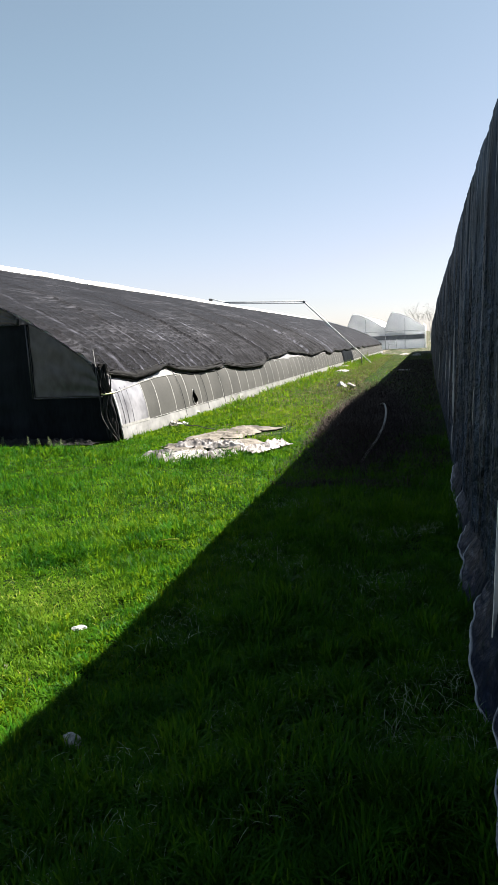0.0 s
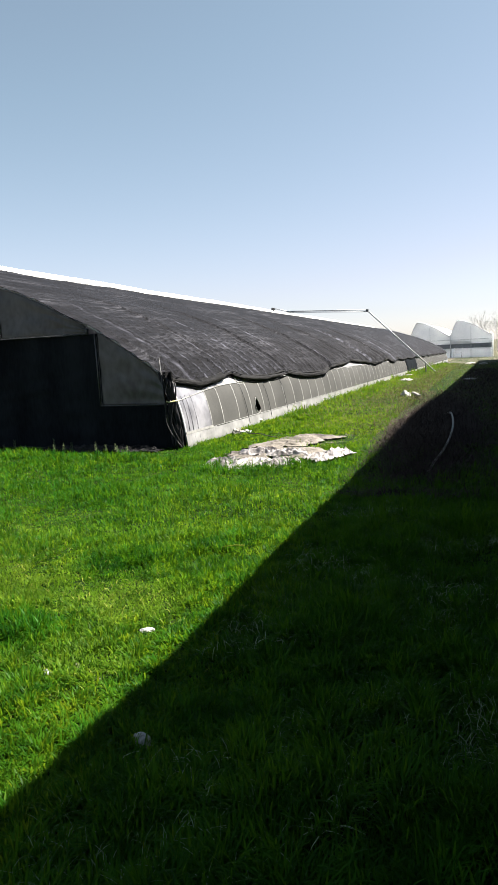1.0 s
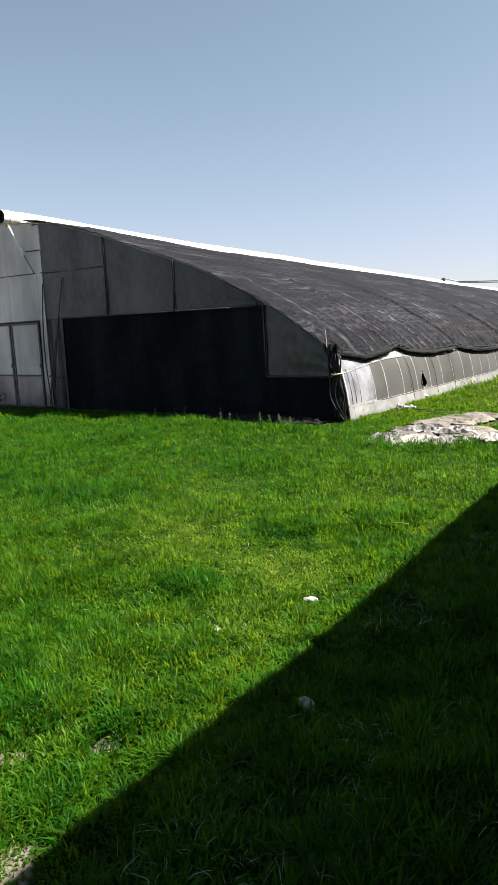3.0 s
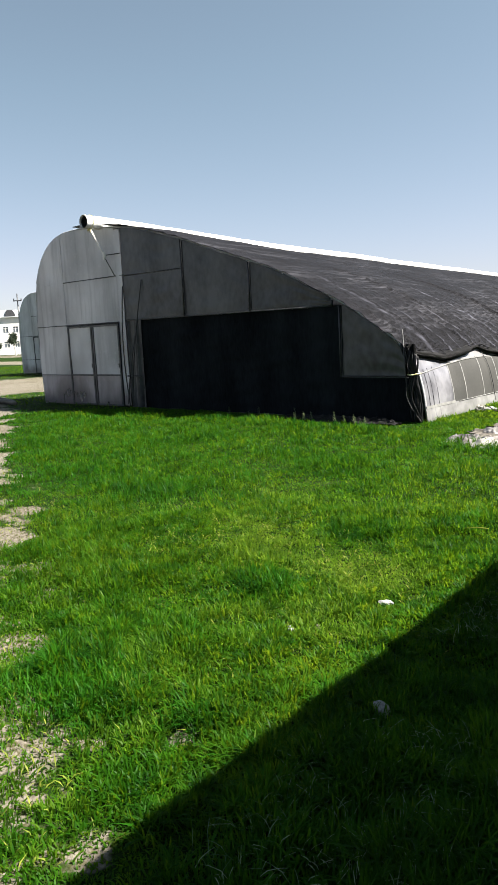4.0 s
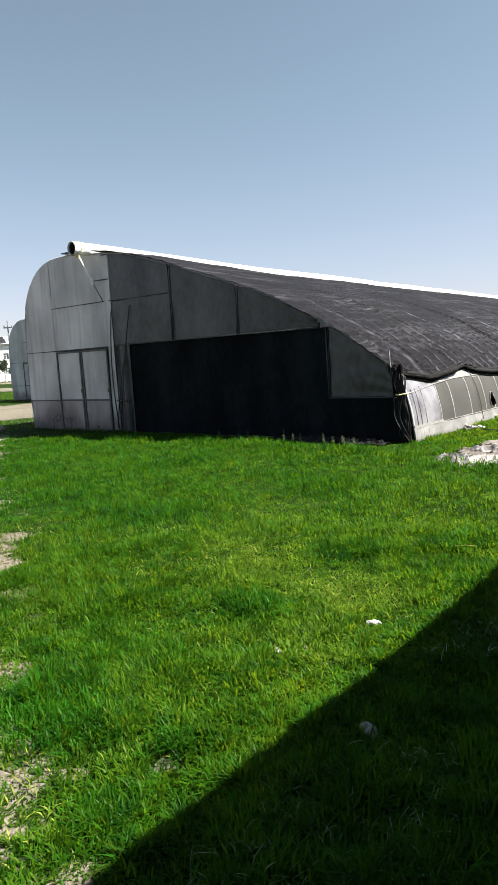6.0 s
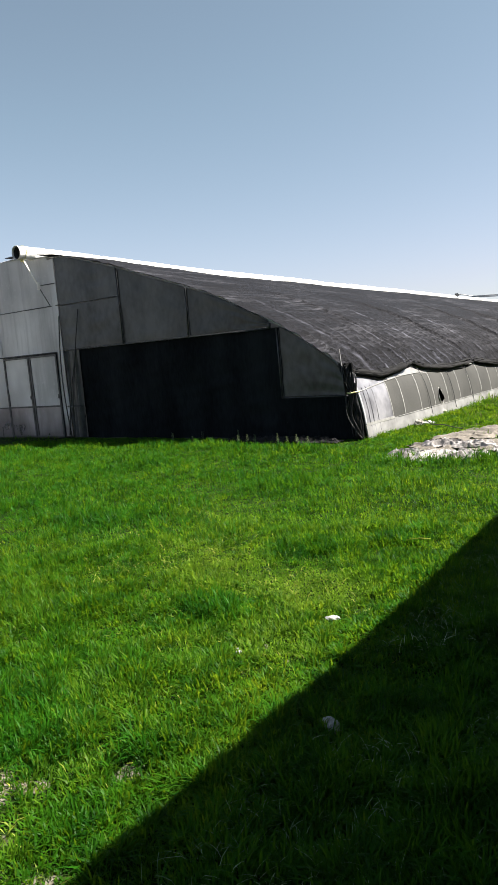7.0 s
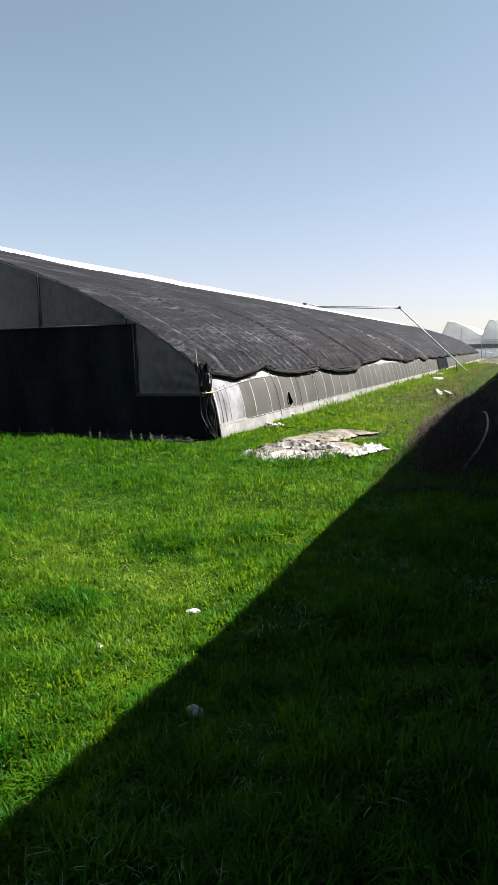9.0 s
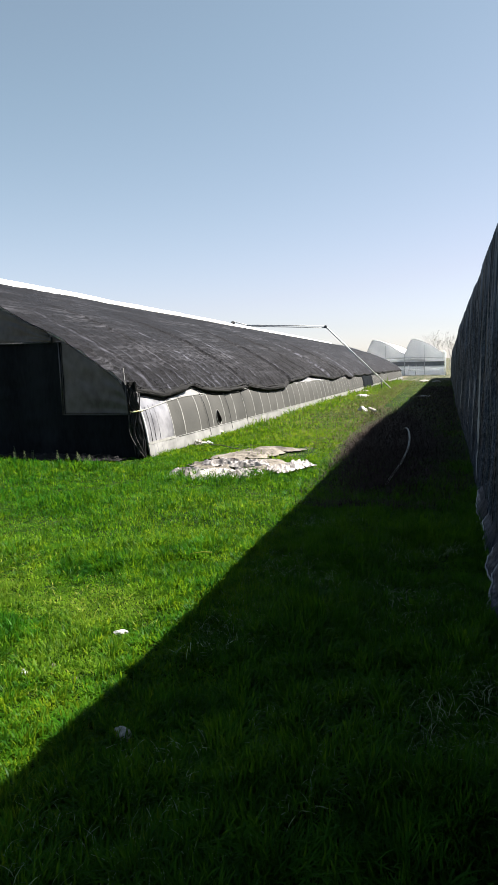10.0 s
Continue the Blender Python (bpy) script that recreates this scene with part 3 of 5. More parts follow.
def gable(parent, net=True):
    fs = lambda nm, *a, **k: gable_panel(parent, nm, *a, **k)
    # back bay in bare film
    cells = [(-11.34, -10.07, 0.02, 0.78), (-11.39, -10.07, 0.79, 2.07), (-11.385, -10.07, 2.08, 3.16), (-11.27, -10.07, 3.16, None),
             (-10.07, -7.9, 2.08, 3.16), (-10.07, -7.9, 3.16, None)]
    for k, (x0, x1, z0, z1) in enumerate(cells):
        fs("film_panel", x0, x1, z0, z1, 0.0, FILMLOW if k == 0 and net else FILM, ripple=0.02, seed=k)
    rows = [[(-10.10 + u, -0.014 - 0.003 * math.sin(z * 3 + u * 40), z) for z in np.linspace(2.09, top_at(-10.07) - 0.06, 16)] for u in (0.0, 0.02, 0.04, 0.06)]
    sheet("taped_seam", rows, FILM, parent, "pale taped seam of the film", 0.003)
    for z, xa, xb, r in ((0.785, -11.4, -10.0, 0.010), (2.075, -11.38, -10.0, 0.009), (2.075, -10.0, -7.9, 0.014), (3.165, -10.05, -7.6, 0.011)):
        pipe("beam", [(xa, -0.012, z), (xb, -0.012, z)], r, DARKSTEEL, parent)
    for x0, x1, k in ((-9.98, -8.98, 0), (-8.95, -7.92, 1)):
        door = part("door", door_frame(x0, x1), DARKSTEEL, parent, "door leaf of grey film in a dark steel frame")
        for z0, z1 in ((0.06, 0.77), (0.81, 2.0)):
            gable_panel(door, "film", x0 + 0.03, x1 - 0.03, z0, z1, -0.03, FILMLOW if z0 < 0.5 and net else FILM, ripple=0.012, seed=9 + k)
        box("latch", (x1 - 0.07, -0.075, 0.98), (x1 - 0.03, -0.045, 1.08), DARKSTEEL, door, bevel=0.004)
    # steel arch behind the film
    pipe("arch", [(c[0], 0.05, c[1]) for c in CURVE[::2]], 0.024, STEEL, parent)
    if not net:
        for k, (x0, x1) in enumerate(((-7.85, -5.7), (-5.66, -3.8), (-3.76, -1.8), (-1.76, -0.45))):
            fs("film_panel", x0, x1, 0.02, None, 0.0, FILM, seed=20 + k)
        return
    # pale strip between film and net
    rows = [[(-7.90 + u * 0.22, -0.016 - 0.006 * math.sin(z * 2.1 + u * 4), z) for z in np.linspace(0.05, 4.23, 26)] for u in np.linspace(0, 1, 5)]
    sheet("film_strip", rows, FILM, parent, "paler loose edge strip of film", 0.008)
    for k, (x0, x1, z0, z1) in enumerate(((-7.66, -5.71, 3.16, None), (-7.66, -5.71, 2.12, 3.13), (-5.66, -3.82, 2.12, None), (-3.76, -1.86, 2.12, None), (-1.62, -0.36, 0.80, None))):
        fs("net_panel", x0, x1, z0, z1, 0.0, NETGABLE, "dark shade net stretched over film", n=14, ripple=0.02, seed=30 + k)
    fs("net_panel", -7.22, -1.74, 0.0, 2.09, 0.06, NETBLACK, "black net closing the wide doorway", n=30, ripple=0.05, seed=41)
    fs("net_panel", -1.80, -1.62, 0.0, 2.1, 0.02, NETBLACK, n=6, seed=42)
    fs("net_panel", -1.62, -0.02, 0.0, 0.77, 0.0, NETBLACK, n=10, seed=43, ripple=0.03)
    rows = [[(-7.66 + 0.50 * u, 0.03 - (0.022 * math.sin(u * 21 + 5 * rough(u * 3, z * 0.4)) + 0.05 * rough(u * 7, z * 0.5, 4)) * (1 - 0.2 * z), z) for z in np.linspace(0.02, 2.09, 14)] for u in np.linspace(0, 1, 44)]
    sheet("net_curtain", rows, NETGABLE, parent, "dark net gathered in upright folds", 0.006)
    pipe("beam", [(-7.68, -0.06, 0.775), (-7.20, -0.06, 0.765)], 0.022, DARKSTEEL, parent)
    for pts, r in (([(-5.68, -0.012, 2.1), (-5.69, -0.012, 3.74)], 0.016), ([(-3.79, -0.012, 2.1), (-3.8, -0.012, 3.08)], 0.014), ([(-1.83, -0.02, 2.1), (-1.82, -0.02, 2.2)], 0.03),
                   ([(-1.66, -0.01, 0.78), (-1.68, -0.01, 2.1)], 0.014)):
        pipe("post", pts, r, DARKSTEEL, parent)
    for pts, r in (([(-7.66, -0.012, 3.16), (-5.68, -0.012, 3.14)], 0.013), ([(-7.66, -0.01, 2.1), (-1.8, -0.01, 2.1)], 0.012), ([(-1.66, -0.01, 0.785), (-0.22, -0.01, 0.785)], 0.011)):
        pipe("beam", pts, r, DARKSTEEL, parent)
    for x, z0, z1 in ((-5.64, 2.14, 3.70), (-3.75, 2.14, 3.05), (-1.63, 0.80, 2.05)):
        pipe("taped_seam", [(x, -0.014, z0), (x, -0.014, z1)], 0.009, NETDUST, parent, sides=5)
    pipe("taped_seam", [(-1.63, -0.014, 0.81), (-0.5, -0.014, 0.81)], 0.007, NETDUST, parent, sides=5)
    # slack ropes and folds of the net beside the doorway
    for a, b, w in (((-7.64, -0.06, 2.9), (-7.62, -0.1, 0.05), 0.10), ((-7.2, -0.05, 2.08), (-7.66, -0.12, 0.1), 0.05), ((-7.0, -0.03, 3.0), (-7.5, -0.08, 0.6), 0.03)):
        pts = [Vector(a).lerp(Vector(b), t) + Vector((0, -w * math.sin(t * math.pi), 0)) for t in np.linspace(0, 1, 12)]
        pipe("rope", pts, 0.014, BLACK, parent, sides=6)


def door_frame(x0, x1):
    bm = bmesh.new()
    for lo, hi in (((x0, 0.03), (x0 + 0.045, 2.04)), ((x1 - 0.045, 0.03), (x1, 2.04)), ((x0 + 0.045, 1.995), (x1 - 0.045, 2.04)), ((x0 + 0.045, 0.77), (x1 - 0.045, 0.81)), ((x0 + 0.045, 0.03), (x1 - 0.045, 0.07))):
        r = bmesh.ops.create_cube(bm, size=1)
        for v in r["verts"]:
            v.co = Vector((lo[0] + (v.co.x + 0.5) * (hi[0] - lo[0]), -0.04 + v.co.y * 0.04, lo[1] + (v.co.z + 0.5) * (hi[1] - lo[1])))
    return bm


def film_cover(parent, s0, s1, length, mat, y0=0.0, name="roof_film", label=""):
    ys = np.linspace(y0, length, 60)
    rows = []
    for s in np.linspace(s0, s1, 28):
        x, z, nx, nz = on_curve(s)
        rows.append([(x + nx * 0.01 * rough(s, y, 2, 1.3), y, z + fall(y) - sink(y, z) + nz * 0.015 * rough(s, y, 2, 1.3)) for y in ys])
    return sheet(name, rows, mat, parent, label, 0.006)


# height of the net's hem above the fallen ground, along the greenhouse
HEM_Y = [-0.12, 0.3, 0.57, 1.03, 1.59, 2.26, 2.96, 3.1, 3.53, 4.24, 5.24, 6.31, 7.03, 7.5, 8.97, 10.8, 12.06, 14.2, 16.1, 18.56, 21.0, 23.4, 25.35, 26.0]
HEM_Z = [1.20, 1.14, 1.115, 1.05, 1.075, 1.12, 1.19, 1.15, 1.065, 1.01, 1.00, 1.02, 1.07, 1.0, 0.91, 0.92, 1.07, 1.10, 1.20, 1.10, 0.97, 1.04, 1.10, 1.06]


def hem_z(y):
    if y < 26:
        return float(np.interp(y, HEM_Y, HEM_Z))
    return 1.06 - 0.10 * abs(math.sin(y * math.pi / 4.3 + 0.6)) + 0.05 * rough(y, 3, 0, 0.4)


LAPS = [0.25, 3.02, 6.75, 11.9, 16.0, 20.0, 24.0, 28.0]


def net_point(y, t, extra=0.0):
    """A point of the roof net: t from 0 at the ridge tube to 1 at the hem."""
    s0 = s_of_x(-8.15)
    s = s0 + (s_of_z(hem_z(y)) - s0) * t
    x, z, nx, nz = on_curve(s)
    rib = abs((y / 0.45 - 0.44) % 1 - 0.5) * 2
    low = (max(0, t - 0.55) / 0.45) ** 1.5
    lift = 0.035 + 0.075 * rib ** 4 * low + 0.02 * rough(s * 0.8, y * 0.5, 1) + 0.014 * rough(s * 3, y * 1.2, 4) + 0.007 * rough(s * 9, y * 4, 7)
    lift += 0.07 * max(0, t - 0.93) / 0.07 * (0.6 + 0.5 * rough(y, 8, 0, 1.4))
    lift += 0.04 * max(0, t - 0.82) / 0.18 * rough(s * 5 + y * 2.2, y * 3.1 - s * 2, 9)
    lift += 0.020 * rough(s * 4.5, y * 0.40, 12) + 0.012 * (1 - min(1, 3 * abs(rough(s * 3.2 + 0.3 * y, y * 0.55, 15))))
    for s1 in LAPS:
        dy = y - s1
        if abs(dy) < 0.5:
            lift += (0.08 if s1 > 1 else 0.04) * min(1, max(0, t - (0.45 if s1 > 1 else 0.7)) / 0.3) * (math.exp(-dy / 0.16) if dy > 0 else math.exp(dy / 0.05))
    lift = max(lift, 0.016) + extra
    return x + nx * lift, y, z + nz * lift + fall(y) - sink(y, z)


def roof_net(parent):
    """The black net from the ridge tube down to its sagging hem, drawn over the ribs."""
    ys = np.unique(np.concatenate([np.linspace(-0.12, 26, 560), np.linspace(26, LENGTH, 220)]))
    tt = np.concatenate([np.linspace(0, 0.74, 34), np.linspace(0.76, 1, 28)])
    sheet("roof_net", [[net_point(y, t) for y in ys] for t in tt], ROOFNET, parent, "weathered black shade net with pale scuffed streaks", 0.008)
    # rolled hem
    hs = np.unique(np.concatenate([np.linspace(-0.1, 26, 260), np.linspace(26, LENGTH, 120)]))
    pts, rad = [], []
    for y in hs:
        x, z, nx, nz = on_curve(s_of_z(hem_z(y)))
        pts.append((x + nx * 0.10, y, z + nz * 0.10 + fall(y) - 0.01))
        rad.append(max(0.012, 0.014 + 0.034 * min(1, min(abs(y - s) for s in LAPS) / 1.1) ** 0.7 + 0.016 * rough(y, 1, 0, 1.1) + 0.010 * rough(y, 1, 7, 4)) * (1.4 if y < 2.6 else 1.0))
    pipe("rolled_hem", pts, rad, NET, parent, "bunched black hem roll", sides=9, wobble=0.12, seed=4)
    # a second, lower fold of the hem
    for off, drop, r0, k in ((0.13, 0.05, 0.026, 3), (0.07, -0.06, 0.030, 11), (0.06, 0.08, 0.020, 17)):
        pts, rad = [], []
        for y in hs[hs < 30]:
            x, z, nx, nz = on_curve(s_of_z(hem_z(y)) - 0.02 * rough(y, k, 0, 0.8))
            o = off + 0.03 * rough(y, k, 2, 1.6)
            pts.append((x + nx * o, y, z + nz * o + fall(y) - drop - 0.03 * rough(y, k, 5, 1.3)))
            rad.append(max(0.010, r0 + 0.024 * rough(y, k, 7, 1.1)) * (0.35 + 0.65 * min(1, min(abs(y - s) for s in LAPS) / 0.7)))
        pipe("hem_fold", pts, rad, NET, parent, "", sides=7, wobble=0.3, seed=k)


def side_wall(parent):
    """Front side below the net: skirt film, insect screen between ribs, top band."""
    def face(s0, s1, y0, y1, nu, nv, out, bulge=0.0):
        rows = []
        for a in np.linspace(0, 1, nu):
            x, z, nx, nz = on_curve(s0 + (s1 - s0) * a)
            rows.append([(x + nx * (out + bulge * math.sin(a * math.pi) * math.sin(b * math.pi)), y0 + (y1 - y0) * b, z + nz * out + fall(y0 + (y1 - y0) * b)) for b in np.linspace(0, 1, nv)])
        return rows
    mid, low = s_of_z(0.25), s_of_z(0.0)

    def top_of(y):
        """The screen's upper rail climbs from the corner."""
        return s_of_z(float(np.interp(y, [0, 0.7, 1.3, 2.2, 3.2], [0.84, 0.895, 0.95, 1.0, 1.01])))

    top = top_of(4)
    # corner bay in white film
    sheet("corner_film", face(s_of_z(1.15), mid, 0.02, 1.24, 14, 14, 0.01, 0.012), FILMCORNER, parent, "bright milky corner film", 0.006)
    for y in (0.20, 0.36, 0.57):
        sheet("fold", face(top_of(y) - 0.05, low - 0.05, y, y + 0.025 + 0.015 * math.sin(y * 9), 12, 3, 0.024), FILMCORNER, parent)
    sheet("clamp_strip", face(mid - 0.03, mid + 0.02, 0.02, 1.25, 3, 8, 0.028), RIBWHITE, parent)
    hole = (3.93, 0.44)
    ribs = [1.25, 1.85, 2.74] + [3.56 + 0.87 * k for k in range(78)]
    ribs = [y for y in ribs if y < LENGTH]
    for k, (y0, y1) in enumerate(zip(ribs, ribs[1:])):
        if y0 < hole[0] < y1:
            rows = face(top, mid, y0, y1, 48, 48, 0.012, 0.012)
            def keep(i, j, rows=rows):
                x, y, z = rows[i][j]
                u, v = (y - hole[0]) / 0.15, (z - hole[1]) / 0.17
                u = u / (1 + 0.35 * max(0, -v)) - 0.25 * max(0, -v)
                return u * u * (1 + 0.6 * v) + v * v + 0.3 * rough(y, z, 0, 12) > 1
            sheet("screen_panel", rows, SCREEN, parent, "grey insect screen, torn open", 0.005, keep)
            rim = []
            for a in np.linspace(0.2, 5.6, 26):
                v, u = math.sin(a), math.cos(a)
                x, z, nx, nz = on_curve(s_of_z(hole[1] + 0.18 * v))
                rim.append((x + nx * 0.03, hole[0] + 0.15 * (u * (0.8 - 0.2 * v) + 0.25 * max(0, -v)), z + fall(hole[0])))
            pipe("torn_edge", rim, 0.008, RIBWHITE, parent, sides=5, wobble=0.3)
        else:
            sheet("screen_panel", face(top_of((y0 + y1) / 2), mid, y0, y1, 9, 4, 0.012, 0.004), SCREEN, parent, "", 0.005)
        sheet("rib_strip", face(top_of(y0) - 0.02, mid, y0 - 0.018, y0 + 0.014, 10, 2, 0.0155), RIBWHITE, parent, "", 0.004)
    # black panel added behind the hole, standing in for the dark inside
    box("hole_backing", (-0.75, 2.4, 0.1), (-0.72, 5.2, 1.0), NETBLACK, parent, bevel=0)
    ys = np.linspace(0.0, LENGTH, 150)
    def strip(name, sa, sb, out, mat, label, wav):
        rows = []
        for a in np.linspace(0, 1, 5):
            x, z, nx, nz = on_curve(sa + (sb - sa) * a)
            rows.append([(x + nx * (out + wav * rough(y, a, 2, 1.5)), y, z + nz * out + fall(y)) for y in ys])
        sheet(name, rows, mat, parent, label, 0.01)
    strip("skirt_film", mid, low + 0.03, 0.02, FILMWHITE, "white plastic skirt along the foot", 0.012)
    strip("top_band", s_of_z(1.22), s_of_z(0.97), 0.008, FILMWHITE, "white film band under the net", 0.008)
    pipe("bottom_rail", [(on_curve(mid)[0] + 0.03, y, on_curve(mid)[1] + fall(y)) for y in ys[3::6]], 0.008, RIBWHITE, parent, sides=6)
    pipe("top_rail", [(on_curve(top_of(y))[0] + 0.022, y, on_curve(top_of(y))[1] + fall(y)) for y in np.concatenate([np.linspace(0, 4, 14), np.linspace(4.5, LENGTH, 40)])], 0.011, RIBWHITE, parent, sides=6)
    # dark flap in the far side
    sheet("dark_flap", face(s_of_z(1.0), mid + 0.05, 32.3, 38.1, 8, 8, 0.035), NETBLACK, parent, "dark loose flap of net", 0.01)
    # cords down the screen
    for y in (4.72, 6.1, 3.15):
        pipe("cord", [(on_curve(s)[0] + 0.045, y + 0.06 * (s - top), on_curve(s)[1] + fall(y)) for s in np.linspace(top - 0.3, low - 0.1, 8)], 0.007, BLACK, parent, sides=5)


def greenhouse():
    g = thing("greenhouse", "long plastic greenhouse with a curved roof under black shade net", "greenhouse")
    film_cover(g, 0, s_of_x(-7.5), LENGTH, FILM, label="grey translucent film of back wall and ridge")
    gable(g)
    roof_net(g)
    side_wall(g)
    # far gable, plain film
    rows = [[(x, LENGTH, fall(LENGTH) + (top_at(x) - 0.02) * j / 5) for j in range(6)] for x in np.linspace(-11.3, -0.1, 24)]
    sheet("film_panel", rows, FILM, g)
    # net bunched and tied at the front corner
    for k in range(11):
        xs, xe, z0 = -0.40 + 0.032 * k, -0.16 + 0.017 * k, 1.34 - 0.02 * k
        pts = []
        for t in np.linspace(0, 1, 16):
            pinch = math.exp(-((t - 0.36) / 0.15) ** 2)
            x = xs + (xe - xs) * t + 0.035 * rough(k * 3, t * 5)
            x += (-0.13 - x) * 0.65 * pinch
            pts.append((x, -0.06 - 0.09 * (1 - pinch) * abs(rough(k * 1.7, t * 3, 6, 1.5)) - 0.03 * random.random(), z0 * (1 - t) + 0.02))
        pipe("net_fold", pts, [0.010 + 0.028 * abs(rough(k, t, 9, 6)) for t in np.linspace(0, 1, 16)], SHEEN, g, sides=6, wobble=0.4, seed=k)
    rows = [[(-0.27 + 0.20 * t + (0.26 * (1 - t) + 0.12 * t) * (u - 0.5) * (1 - 0.5 * math.exp(-((t - 0.36) / 0.16) ** 2)), -0.05 - 0.03 * math.sin(u * 15 + t * 4), 1.36 * (1 - t)) for t in np.linspace(0, 1, 24)] for u in np.linspace(0, 1, 18)]
    sheet("corner_net", rows, NET, g, "net bunched down the corner post", 0.012)
    pipe("tie", [(-0.25, -0.12, 0.845), (-0.17, -0.17, 0.835), (-0.09, -0.16, 0.85), (-0.04, -0.06, 0.86)], 0.013, YELLOW, g, "pale yellow tie cord", sides=6)
    pipe("stick", [(-0.36, -0.10, 1.61), (-0.29, -0.13, 0.88), (-0.24, -0.13, 0.37)], 0.012, BLACK, g, "thin upright dark stick", sides=6)
    for pts in ([(-0.25, -0.14, 0.8), (-0.24, -0.2, 0.5), (-0.12, -0.2, 0.24), (0.01, -0.16, 0.05)], [(-0.1, -0.15, 0.84), (-0.14, -0.2, 0.5), (-0.06, -0.18, 0.25), (0.03, -0.12, 0.05)], [(-0.2, -0.13, 1.2), (-0.24, -0.16, 1.0), (-0.15, -0.17, 0.86)]):
        pipe("cord", [Vector(p) for p in smooth_line(pts, 5)], 0.007, SHEEN, g, sides=5)
    return g


greenhouse()


def ridge_tube():
    t = thing("ridge_tube", "white cloth tube lying along the greenhouse ridge", "tube")
    ys = np.unique(np.concatenate([np.linspace(-0.45, 0.6, 26), np.linspace(0.6, LENGTH - 0.5, 90)]))
    pts, rad = [], []
    for y in ys:
        pts.append((-8.42 + 0.03 * rough(y, 0, 0, 0.3) * min(1, max(0, y - 0.4) / 3), y, 4.45 - 0.065 * min(1, max(0, (y - 0.8) / 5)) + fall(y) + 0.035 * rough(y, 5, 0, 0.35) * min(1, max(0, y - 0.4) / 3)))
        corr = 0.005 * math.sin(y * 42) if y < 0.45 else 0.012 * rough(y, 9, 0, 1.2)
        rad.append(0.155 + corr - (0.03 * max(0, y - 20) / 50))
    pipe("sleeve", pts, rad, TUBEWHITE, t, sides=18, caps=False)
    # black inner sleeve added, so the open end reads as shaded
    pipe("mouth", [(-8.42, -0.40, 4.45), (-8.42, 0.3, 4.45), (-8.42, 0.34, 4.45)], [0.147, 0.142, 0.01], BLACK, t, "black liner standing in for the tube's shaded inside", sides=18, caps=False)
    pipe("tie_cord", [(-8.42 + 0.17 * math.cos(a), -0.27 + 0.02 * math.sin(a * 2), 4.45 + 0.17 * math.sin(a)) for a in np.linspace(0, 2 * math.pi, 22)], 0.006, YELLOW, t, "yellow cord round the tube", sides=5)
    pipe("knot", [(-8.47, -0.30, 4.30), (-8.41, -0.33, 4.26), (-8.36, -0.30, 4.30), (-8.38, -0.31, 4.20)], [0.02, 0.03, 0.025, 0.008], YELLOW, t, "yellow knot under the tube end", sides=7, wobble=0.3)
    box("plate", (-9.30, -0.12, 4.455), (-8.86, 0.10, 4.475), DARKSTEEL, t, "thin dark plate beside the tube", bevel=0.004)
    return t


ridge_tube()


def pulley_line():
    p = thing("pulley_line", "white rope with a metal pulley hung from the tube", "rope")
    pipe("upper_rope", [(-8.42, -0.30, 4.34), (-8.12, -0.16, 3.67)], 0.017, ROPE, p, sides=6)
    pipe("loose_cord", [(-8.36, -0.32, 4.34), (-8.27, -0.30, 4.2), (-8.22, -0.24, 3.9), (-8.10, -0.17, 3.66)], 0.004, ROPE, p, sides=5)
    pipe("lower_rope", [(-8.10, -0.15, 3.60), (-7.90, -0.06, 3.17)], 0.010, DARKSTEEL, p, sides=6)
    bm = bmesh.new()
    bmesh.ops.create_cone(bm, cap_ends=True, segments=16, radius1=0.055, radius2=0.055, depth=0.03)
    bmesh.ops.bevel(bm, geom=bm.edges, offset=0.008, segments=2, affect="EDGES")
    bmesh.ops.transform(bm, matrix=Matrix.Translation((-8.11, -0.16, 3.64)) @ Matrix.Rotation(radians(75), 4, "X"), verts=bm.verts)
    part("wheel", bm, TUBEWHITE, p, "small bright metal pulley wheel")
    box("cheek", (-8.14, -0.19, 3.56), (-8.08, -0.13, 3.74), TUBEWHITE, p, bevel=0.01)
    pipe("bracket", [(-8.08, -0.13, 3.66), (-7.70, -0.03, 3.67)], 0.012, DARKSTEEL, p, sides=6)


pulley_line()


def back_greenhouse():
    g = thing("greenhouse", "second grey film greenhouse of the same shape, farther off", "greenhouse", at=(-18.38, 10.75, -0.04))
    film_cover(g, 0, CS[-1], 60.0, FILM, label="grey film cover")
    gable(g, net=False)
    return g


back_greenhouse()


